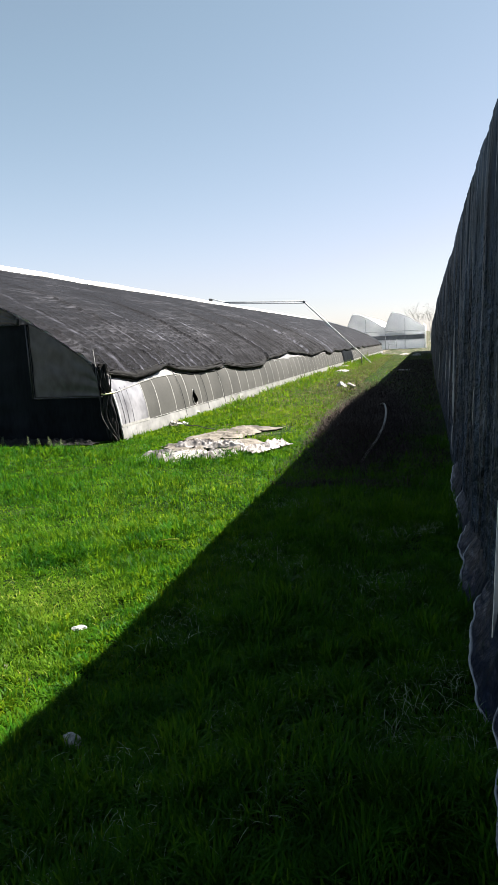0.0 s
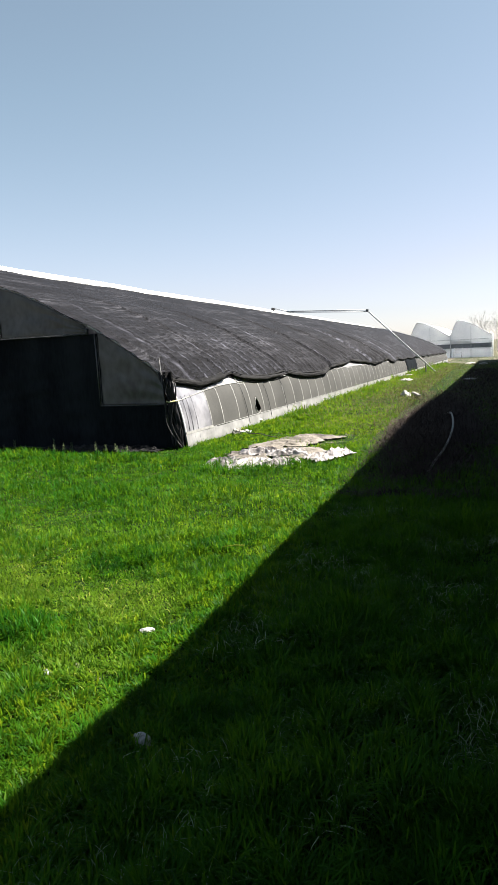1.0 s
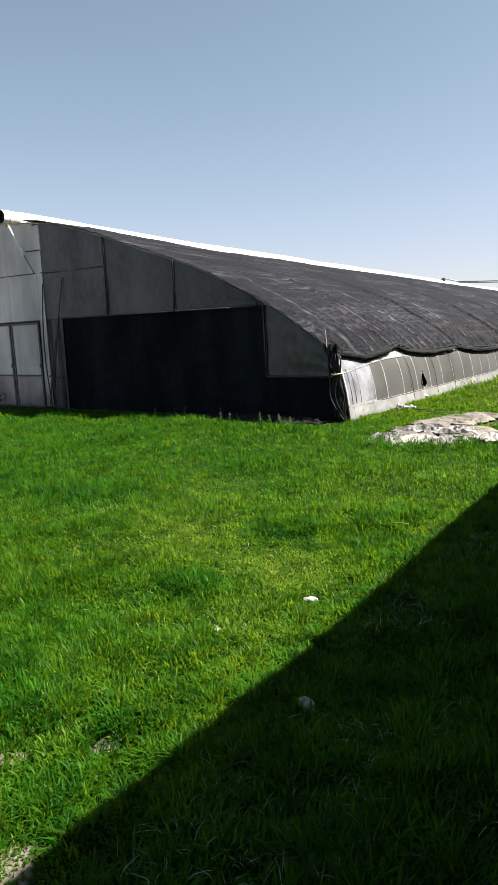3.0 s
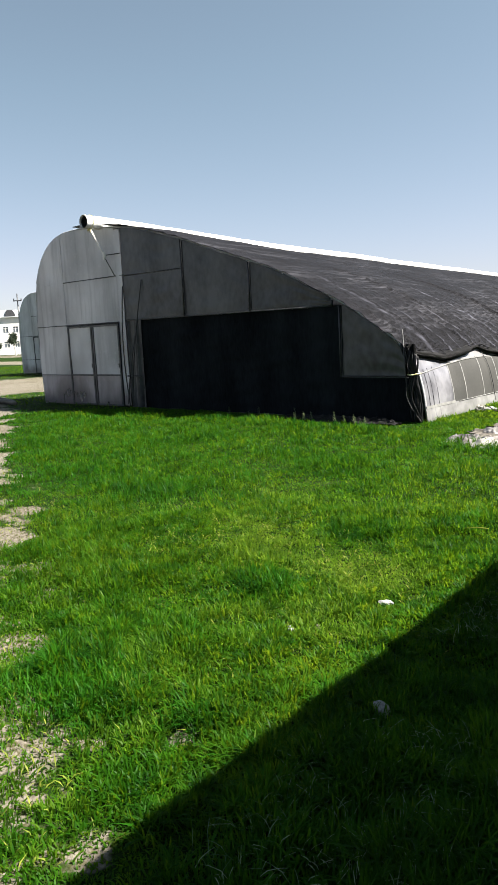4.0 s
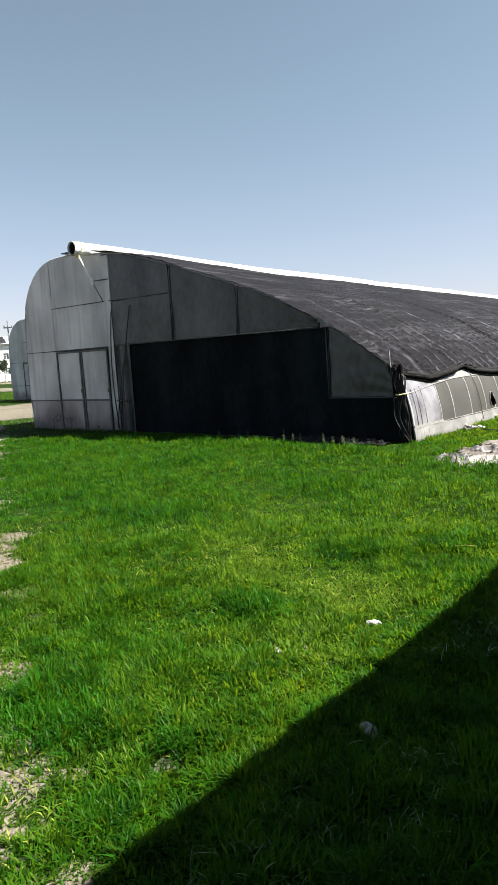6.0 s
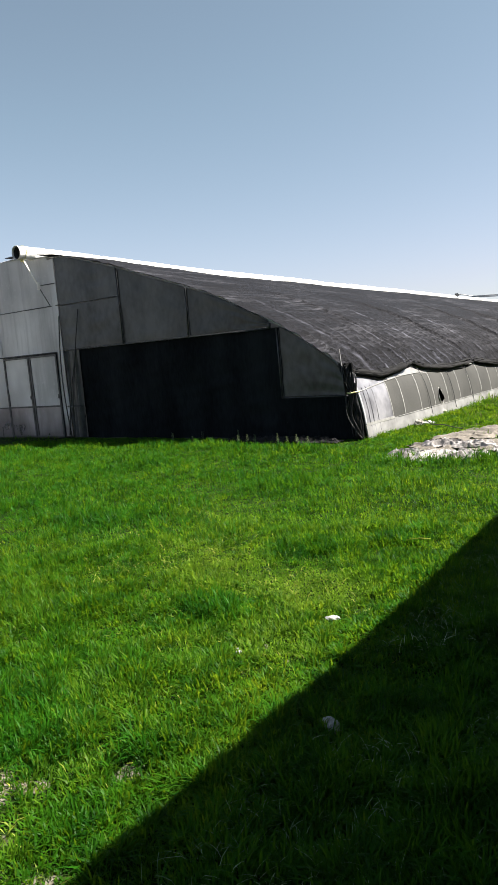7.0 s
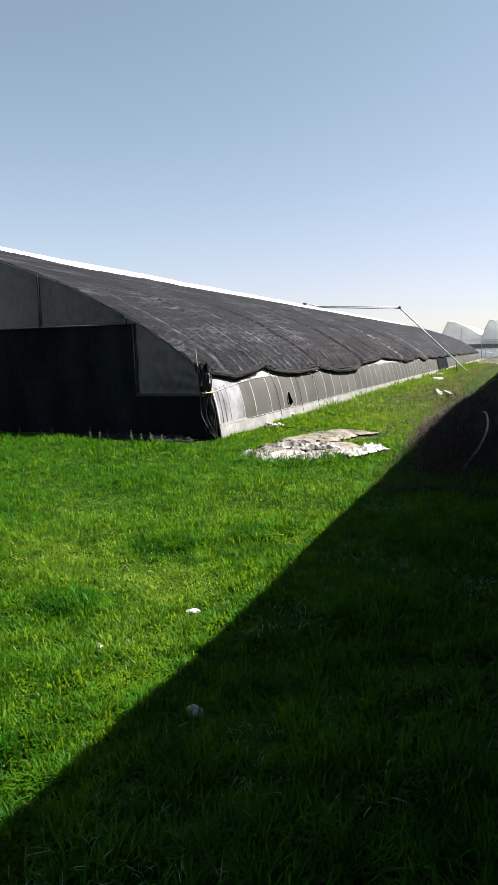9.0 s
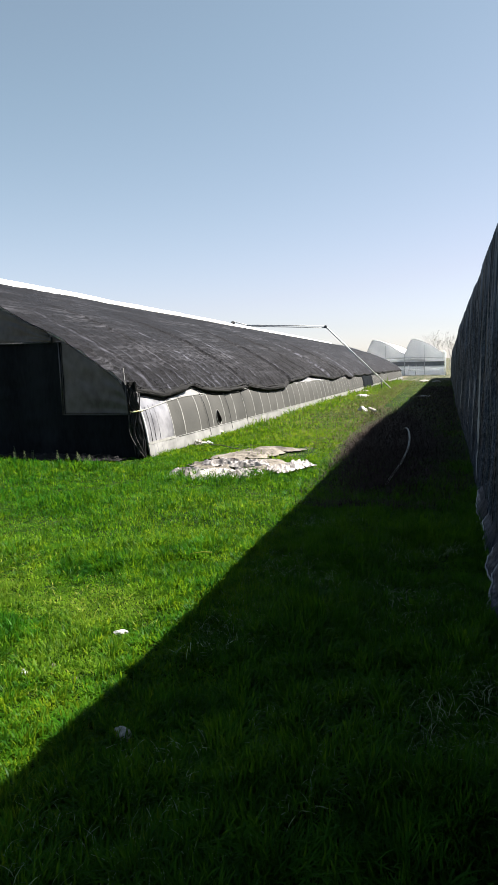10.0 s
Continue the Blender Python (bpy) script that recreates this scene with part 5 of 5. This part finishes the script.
plank((2.6, 12.1, 0.02), (2.95, 10.7, 0.02), 0.10, 0.06, "board", "short pale board in the grass", CONCRETE)
plank((3.95, 22.6, -0.19), (4.15, 23.6, -0.20), 0.5, 0.06, "board", "pale flat board in the shaded strip", CONCRETE)
tagged(pipe("black_hose", smooth_line([(0.32, 1.95, 0.10), (0.5, 1.70, 0.10), (0.72, 1.38, 0.08), (0.98, 1.24, 0.09), (1.25, 1.02, 0.07), (1.42, 1.0, 0.05)], 6), 0.009, BLACK), "thin black irrigation hose on the ground", "hose")
tagged(pipe("pale_rod", [(1.30, -0.62, 0.085), (1.55, -0.50, 0.09), (1.78, -0.46, 0.095)], 0.012, TWIG), "thin dark stick lying on the felt", "stick")
tagged(pipe("log", smooth_line([(-13.3, -0.46, 0.07), (-12.6, -0.60, 0.09), (-11.9, -0.74, 0.085), (-11.55, -0.84, 0.06)], 4), [0.085, 0.09, 0.088, 0.084, 0.08, 0.082, 0.08, 0.076, 0.074, 0.07, 0.066, 0.064, 0.06], LOGWOOD, sides=10, wobble=0.08, seed=3), "grey weathered log lying by the greenhouse corner", "log")
tagged(pipe("straw", [(3.07, -5.80, 0.085), (3.16, -5.76, 0.095), (3.24, -5.735, 0.09)], 0.004, YELLOWED), "single pale dry stalk lying on the lawn", "stalk")
tagged(pipe("pale_hose", smooth_line([(4.22, 2.7, 0.24), (4.37, 2.3, 0.33), (4.49, 1.0, 0.34), (4.54, -0.2, 0.30), (4.50, -1.2, 0.20), (4.42, -1.8, 0.12), (4.36, -2.1, 0.04)], 6), 0.016, CONCRETE), "bent pale plastic pipe lying over the brush", "pipe")


# ---- growth ----
def blades(name, x, y, z, h, w, lean, ang, mat, label, category, curved=False):
    """One mesh of many bent blades; curved: with a longer arc, for the nearest growth."""
    n = len(x)
    ca, sa = np.cos(ang), np.sin(ang)
    face = ang + np.pi / 2 + np.random.RandomState(n).uniform(-0.7, 0.7, n)
    wv = np.stack([np.cos(face) * w / 2, np.sin(face) * w / 2, np.zeros(n)], 1)
    base = np.stack([x, y, z], 1)

    def along(t):
        out = lean * h * t ** 1.7
        return base + np.stack([ca * out, sa * out, h * (t - 0.42 * np.minimum(lean, 1.5) * t ** 2.4)], 1)

    if curved:
        mid, high = along(0.42), along(0.76)
        rows = [base - wv * 0.55, base + wv * 0.55, mid - wv, mid + wv, high - wv * 0.72, high + wv * 0.72, along(1.0)]
        corners = [0, 1, 3, 0, 3, 2, 2, 3, 5, 2, 5, 4, 4, 5, 6]
    else:
        mid = along(0.5)
        rows = [base, mid - wv, mid + wv, along(1.0)]
        corners = [0, 2, 1, 1, 2, 3]
    m = len(rows)
    v = np.stack(rows, 1).astype(np.float32)
    tri = ((np.arange(n) * m)[:, None] + np.array(corners)).reshape(-1).astype(np.int32)
    me = bpy.data.meshes.new(name)
    me.vertices.add(n * m)
    me.vertices.foreach_set("co", v.reshape(-1))
    me.loops.add(len(tri))
    me.loops.foreach_set("vertex_index", tri)
    me.polygons.add(len(tri) // 3)
    me.polygons.foreach_set("loop_start", np.arange(0, len(tri), 3, dtype=np.int32))
    me.update(calc_edges=True)
    if curved:
        me.shade_smooth()
    me.materials.append(mat)
    return tagged(new(name, me), label, category, kind="stuff")


def field_noise(x, y, scale, seed):
    """Cheap smooth noise on arrays."""
    rng = np.random.RandomState(seed)
    out = np.zeros_like(x)
    for _ in range(7):
        a, p = rng.uniform(0, 2 * np.pi), rng.uniform(0, 2 * np.pi)
        f = scale * rng.uniform(0.6, 1.8)
        out += np.sin((x * np.cos(a) + y * np.sin(a)) * f + p)
    return out / 3.5


def near_ground(x, y):
    return np.array([ground_z(a, b) for a, b in zip(x, y)])


def strew(seed):
    """Places on the field, mostly in a fan over the camera's view, thinner with distance from it."""
    rng = np.random.RandomState(seed)
    k0, k1, k2, k3 = 350000, 430000, 130000, 30000
    r = np.concatenate([1.6 + 4.6 * rng.uniform(0, 1, k0) ** 0.72, 6.1 + 10.6 * rng.uniform(0, 1, k1) ** 0.95])
    a = np.radians(90 + rng.uniform(-14, 68, k0 + k1))
    x, y = 5.1 + r * np.cos(a), -10.8 + r * np.sin(a)
    x = np.concatenate([x, rng.uniform(0.05, 5.5, k2), rng.uniform(-14, 5.5, k3)])
    y = np.concatenate([y, 60 * rng.uniform(0, 1, k2) ** 1.7 - 1, rng.uniform(-20, 0, k3)])
    return x, y, rng


# taller tufts: place and radius
TUFTS = [(2.40, -7.40, 0.26, 1.0), (2.33, -6.16, 0.3, 0.7), (-0.2, -5.9, 0.5, 0.6), (-2.2, -6.1, 0.5, 0.6), (3.08, -8.87, 0.10, 0.9), (3.0, -5.5, 0.3, 0.6), (0.5, -3.5, 0.6, 0.6), (-3.0, -3.0, 0.7, 0.6), (2.35, -9.05, 0.35, 0.35), (1.4, -2.0, 0.25, 0.9), (2.0, -2.05, 0.3, 0.9), (2.6, -1.8, 0.25, 0.8)]
# yellowed patches: place and half-widths
YELLOW_PATCHES = [(2.0, -6.72, 0.6, 0.28), (2.5, -6.88, 0.5, 0.25), (3.1, -6.85, 0.35, 0.35), (3.1, -7.76, 0.30, 0.20), (0.3, -6.4, 1.0, 0.22), (-2.0, -5.2, 0.9, 0.3), (1.3, -5.3, 0.9, 0.25)]


def grow_grass():
    x, y, rng = strew(7)
    # blades gather in small tufts
    wx, wy = 0.09 * field_noise(x, y, 5.0, 51), 0.09 * field_noise(x, y, 5.6, 52)
    gx, gy = 0.83 * x - 0.56 * y + wx, 0.56 * x + 0.83 * y + wy
    ix, iy = np.floor(gx / 0.13 + rng.normal(0, 0.45, len(x))), np.floor(gy / 0.13 + rng.normal(0, 0.45, len(x)))
    jx = np.modf(np.abs(np.sin(ix * 12.9898 + iy * 78.233) * 43758.5453))[0]
    jy = np.modf(np.abs(np.sin(ix * 39.346 + iy * 11.135) * 24634.6345))[0]
    pull = rng.uniform(0, 0.6, len(x))
    du, dv = ((ix + jx) * 0.13 - gx) * pull, ((iy + jy) * 0.13 - gy) * pull
    x, y = x + 0.83 * du + 0.56 * dv, y - 0.56 * du + 0.83 * dv
    tuft, shade = np.modf(jx * 7.31 + jy * 3.17)[0], np.modf(jx * 3.77 + jy * 9.13)[0]
    fan = np.arctan2(0.56 * du - 0.83 * dv, -0.83 * du - 0.56 * dv) + rng.normal(0, 0.75, len(x))
    dirt = np.array([dirt_at(a, b) for a, b in zip(x, y)])
    patch = field_noise(x, y, 1.6, 3)
    keep = (x < 5.47) & (rng.uniform(0, 1, len(x)) > dirt * np.where(x > 0, 0.98, 1.4) + 0.10 * (patch < -0.9))
    keep &= ~((x > -11.4) & (x < 0.05) & (y > 0.0)) & ~((x > 0) & (x < 0.09) & (y > 0))
    inside = (x > 1.2) & (x < 2.75) & (y > -1.66 + 0.25 * np.maximum(x - 1.9, 0)) & (y < 0.2 + 1.35 * (x - 1.2)) & (np.hypot(x - 2.55, y - 0.15) > 0.26) & (y < 1.9)
    keep &= ~(inside & (rng.uniform(0, 1, len(x)) < 0.9))
    keep &= ~((x > 3.5) & (x < 4.5) & (y + 0.5 * field_noise(x, y, 2.2, 62) > -1.9) & (y < 7) & (rng.uniform(0, 1, len(x)) < 0.6))
    keep &= ~((x > 3.1 - 0.02 * y) & (y > 0.3) & (rng.uniform(0, 1, len(x)) < 0.88))
    keep &= ~((x > 4.2) & (y + 0.6 * field_noise(x, y, 2.2, 61) > -2.5) & (y < 4) & (rng.uniform(0, 1, len(x)) < 0.65))
    keep &= ~((np.abs(x - 4.85) < 0.28) & (y < -4) & (field_noise(x, y, 2.6, 31) > -0.3) & (rng.uniform(0, 1, len(x)) < 0.55))
    x, y, dirt, patch, tuft, shade, fan = x[keep], y[keep], dirt[keep], patch[keep], tuft[keep], shade[keep], fan[keep]
    d = np.hypot(x - 5.1, y + 10.8)
    clump = field_noise(x, y, 3.5, 5)
    h = (0.072 + 0.038 * clump + 0.020 * patch + 0.075 * (tuft - 0.5)) * rng.uniform(0.5, 1.35, len(x)) * (1 - 0.50 * dirt)
    h *= (1 + 0.02 * np.clip(d - 5, 0, 12))
    # long rank growth towards the net wall
    h *= 1 + 0.55 * np.clip((x - 3.6) / 0.8, 0, 1) * (y < 0)
    h *= 1 + 2.3 * np.exp(-((x - 0.38) / 0.38) ** 2) * np.clip((y - 4.4) / 1.6, 0, 1) * (0.6 + 0.8 * field_noise(x, y, 2.2, 15))
    bare = (x > -8) & (x < 0.0) & (y > -0.85)
    h *= np.where(bare, 0.3, 1.0)
    h *= 1 + 0.5 * np.exp(-((y + 1.25) / 0.3) ** 2) * ((x > -6.5) & (x < 0))
    for cx, cy, cr, up in TUFTS:
        h *= 1 + up * np.exp(-((x - cx) ** 2 + (y - cy) ** 2) / cr ** 2)
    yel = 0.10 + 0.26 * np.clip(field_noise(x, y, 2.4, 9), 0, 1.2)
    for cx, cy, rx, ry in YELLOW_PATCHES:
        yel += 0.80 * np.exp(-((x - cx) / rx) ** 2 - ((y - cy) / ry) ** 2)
    # More yellow-green near the camera, to brighten the lawn there.
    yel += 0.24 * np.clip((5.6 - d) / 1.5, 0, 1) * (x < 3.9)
    # Held back beside the wall, so the shaded strip's colour stays darker.
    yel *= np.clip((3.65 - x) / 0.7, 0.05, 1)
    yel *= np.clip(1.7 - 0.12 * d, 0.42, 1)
    h *= 1 - 0.28 * np.clip(yel, 0, 1)
    h *= np.clip(1.45 - 0.09 * d, 0.95, 1.12)
    near = d < 4.8
    h *= np.clip(0.58 + 0.05 * d, 0.62, 0.9)
    w = np.where(near, 0.0056 + 0.0006 * d, 0.0064 * (1 + np.maximum(d - 3, 0) / 8.0)) * rng.uniform(0.6, 1.3, len(x))
    lean = 0.15 + 1.15 * rng.uniform(0, 1, len(x)) ** 1.3
    ang = np.where(rng.uniform(0, 1, len(x)) < 0.7, fan, rng.uniform(0, 2 * np.pi, len(x)))
    h, z = np.maximum(h, 0.022), near_ground(x, y) - 0.005
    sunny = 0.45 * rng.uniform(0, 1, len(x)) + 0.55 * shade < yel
    dull = rng.uniform(0, 1, len(x)) < np.clip((y - 2) / 12, 0, 0.75) * np.clip((x - 0.5) / 1.2, 0.3, 1)
    # Share of deep green: raised to darken the wall's shaded strip and far lawn.
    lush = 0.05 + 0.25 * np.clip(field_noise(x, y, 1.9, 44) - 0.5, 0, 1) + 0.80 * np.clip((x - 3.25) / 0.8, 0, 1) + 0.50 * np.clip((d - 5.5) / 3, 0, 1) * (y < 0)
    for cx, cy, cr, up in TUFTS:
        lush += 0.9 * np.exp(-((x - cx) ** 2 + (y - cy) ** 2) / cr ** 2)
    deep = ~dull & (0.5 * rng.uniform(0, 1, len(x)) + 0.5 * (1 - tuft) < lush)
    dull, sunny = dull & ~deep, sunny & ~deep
    m = 52000
    fx, fy = rng.uniform(-46, -11.6, m), rng.uniform(-2, 26, m)
    ok = (np.array([dirt_at(a, b) for a, b in zip(fx, fy)]) < 0.3) & ~((fx > -30.0) & (fx < -18.4) & (fy > 10.6))
    fx, fy = fx[ok], fy[ok]
    blades("grass", fx, fy, near_ground(fx, fy) - 0.01, rng.uniform(0.04, 0.12, len(fx)), np.full(len(fx), 0.026), rng.uniform(0.2, 1.0, len(fx)), rng.uniform(0, 6.3, len(fx)), GRASS, "rough grass between the greenhouses", "grass")
    for pick, mat, label in ((~sunny & ~dull & ~deep, GRASS, "lush bright green grass with uneven tufts"), (sunny & ~dull, SUNGRASS, "short yellow-green grass in worn patches and brightening the near lawn"),
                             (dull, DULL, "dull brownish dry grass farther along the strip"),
                             (deep, DEEPGRASS, "darker grass: rank tufts, and shade deepened along the wall and farther off")):
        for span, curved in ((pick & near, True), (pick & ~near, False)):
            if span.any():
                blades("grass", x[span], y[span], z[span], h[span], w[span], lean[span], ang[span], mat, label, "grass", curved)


def grow_straw():
    rng = np.random.RandomState(21)
    # Strewn only over the wall's shaded strip, partly to lift its dark tone.
    n = 6200
    x = np.concatenate([5.42 - np.abs(rng.normal(0, 0.28, 1000)), rng.uniform(3.65, 5.3, 5200)])
    y = rng.uniform(-9.9, -4.0, n)
    ok = (field_noise(x, y, 3.0, 27) > -0.2) & (x > 3.65)
    x, y = x[ok], y[ok]
    n = len(x)
    h = rng.uniform(0.035, 0.085, n) * (1 + 0.15 * (x > 4.9))
    blades("dry_grass", x, y, near_ground(x, y) + 0.030, h, rng.uniform(0.0018, 0.0030, n), rng.uniform(0.5, 1.9, n), rng.uniform(0, 6.3, n), STRAW, "pale dry grass stalks bent over along the net wall, also lightening its shade", "dry grass", True)
    m = 20000
    x, y = rng.uniform(-3.5, 4.2, m), rng.uniform(-9.8, -3.0, m)
    k = rng.uniform(0, 1, m) < np.clip(np.exp(-((x - 1.8) / 1.5) ** 2 - ((y + 6.9) / 0.9) ** 2) + 0.5 * np.exp(-((x - 2.75) / .4) ** 2 - ((y + 8.2) / 1.2) ** 2) + np.array([0.8 * dirt_at(a, b) for a, b in zip(x, y)]), 0, 1)
    x, y = x[k], y[k]
    blades("dry_grass", x, y, near_ground(x, y), rng.uniform(0.03, 0.065, len(x)), np.full(len(x), 0.007), rng.uniform(0.5, 1.3, len(x)), rng.uniform(0, 6.3, len(x)), YELLOWED, "yellowed grass among the green", "dry grass")


def grow_brush():
    rng = np.random.RandomState(33)
    n = 42000
    y = np.clip(rng.normal(1.8, 2.7, n), -3.4, 10)
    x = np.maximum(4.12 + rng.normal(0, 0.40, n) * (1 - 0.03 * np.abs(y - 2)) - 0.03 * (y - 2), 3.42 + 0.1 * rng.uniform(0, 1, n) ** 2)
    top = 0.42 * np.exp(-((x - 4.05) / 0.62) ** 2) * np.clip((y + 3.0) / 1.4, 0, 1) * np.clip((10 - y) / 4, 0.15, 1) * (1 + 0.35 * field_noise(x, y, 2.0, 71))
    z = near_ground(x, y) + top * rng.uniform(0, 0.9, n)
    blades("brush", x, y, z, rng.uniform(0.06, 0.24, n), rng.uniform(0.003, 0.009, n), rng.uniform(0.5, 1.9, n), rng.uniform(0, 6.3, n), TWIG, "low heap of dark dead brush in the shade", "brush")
    # Dark stalks spread along the wall, partly to deepen the shaded strip.
    m = 13000
    y = -2.3 + 40 * rng.uniform(0, 1, m) ** 1.6 + rng.normal(0, 0.45, m)
    x = rng.uniform(3.65, 5.4, m)
    blades("brush", x, y, near_ground(x, y), rng.uniform(0.05, 0.20, m), 0.008 + 0.0008 * np.clip(y, 0, 40), rng.uniform(0.6, 1.6, m), rng.uniform(0, 6.3, m), TWIG, "scattered dead stalks, also darkening the shaded strip", "brush")
    m = 1800
    x, y = 3.1 + rng.normal(0, 0.34, m), rng.uniform(1.5, 14, m)
    blades("brush", x, y, near_ground(x, y), rng.uniform(0.05, 0.26, m), np.full(m, 0.010), rng.uniform(0.5, 1.4, m), rng.uniform(0, 6.3, m), DULLTWIG, "thin brown dead stalks in the sunlit strip", "brush")


def weed(x, y, h, seed, leafy=1.0, label="tall leafy weed at the foot of the gable", group="weeds by the gable"):
    rng = random.Random(seed)
    t = thing("weed", label, "weed", group, at=(x, y, ground_z(x, y)))
    pipe("stem", [(0, 0, 0), (0.02, 0.01, h * 0.5), (rng.uniform(-0.04, 0.04), 0, h)], [0.006, 0.005, 0.002], WEED, t, sides=5)
    v, f = [], []
    for i in range(26):
        z = h * (0.3 + 0.7 * i / 26)
        a = i * 2.4
        L = (0.040 * (1.25 - i / 26) + 0.012) * leafy
        o = Vector((0, 0, z))
        d = Vector((math.cos(a), math.sin(a), 0.5)).normalized()
        s = Vector((-math.sin(a), math.cos(a), 0)) * L * 0.28
        k = len(v)
        v += [o, o + d * L * 0.5 + s, o + d * L, o + d * L * 0.5 - s]
        f.append((k, k + 1, k + 2, k + 3))
    mesh_object("leaves", v, f, WEED, t)


for k, (wx, wh) in enumerate(((-3.92, 0.46), (-3.24, 0.30), (-3.08, 0.38), (-2.28, 0.34), (-2.16, 0.36), (-2.02, 0.34), (-1.92, 0.30), (-1.30, 0.30), (-1.16, 0.34), (-1.02, 0.32), (-0.88, 0.26), (-0.74, 0.22))):
    weed(wx, -0.66 - 0.09 * (k * 2 % 3), wh * (0.5 + 0.09 * (k * 5 % 4)), k, 0.8)

for k, (wx, wy, wh) in enumerate(((-10.15, 0.10, 0.70), (-10.35, 0.14, 0.52), (-9.45, 0.10, 0.34), (-9.25, 0.12, 0.48), (-9.05, 0.10, 0.42), (-8.35, 0.12, 0.36), (-10.95, 0.14, 0.35))):
    weed(wx, wy, wh, 60 + k, 2.6, "leafy plant growing inside behind the clear film", "plants behind the film")

grow_grass()
grow_straw()
grow_brush()
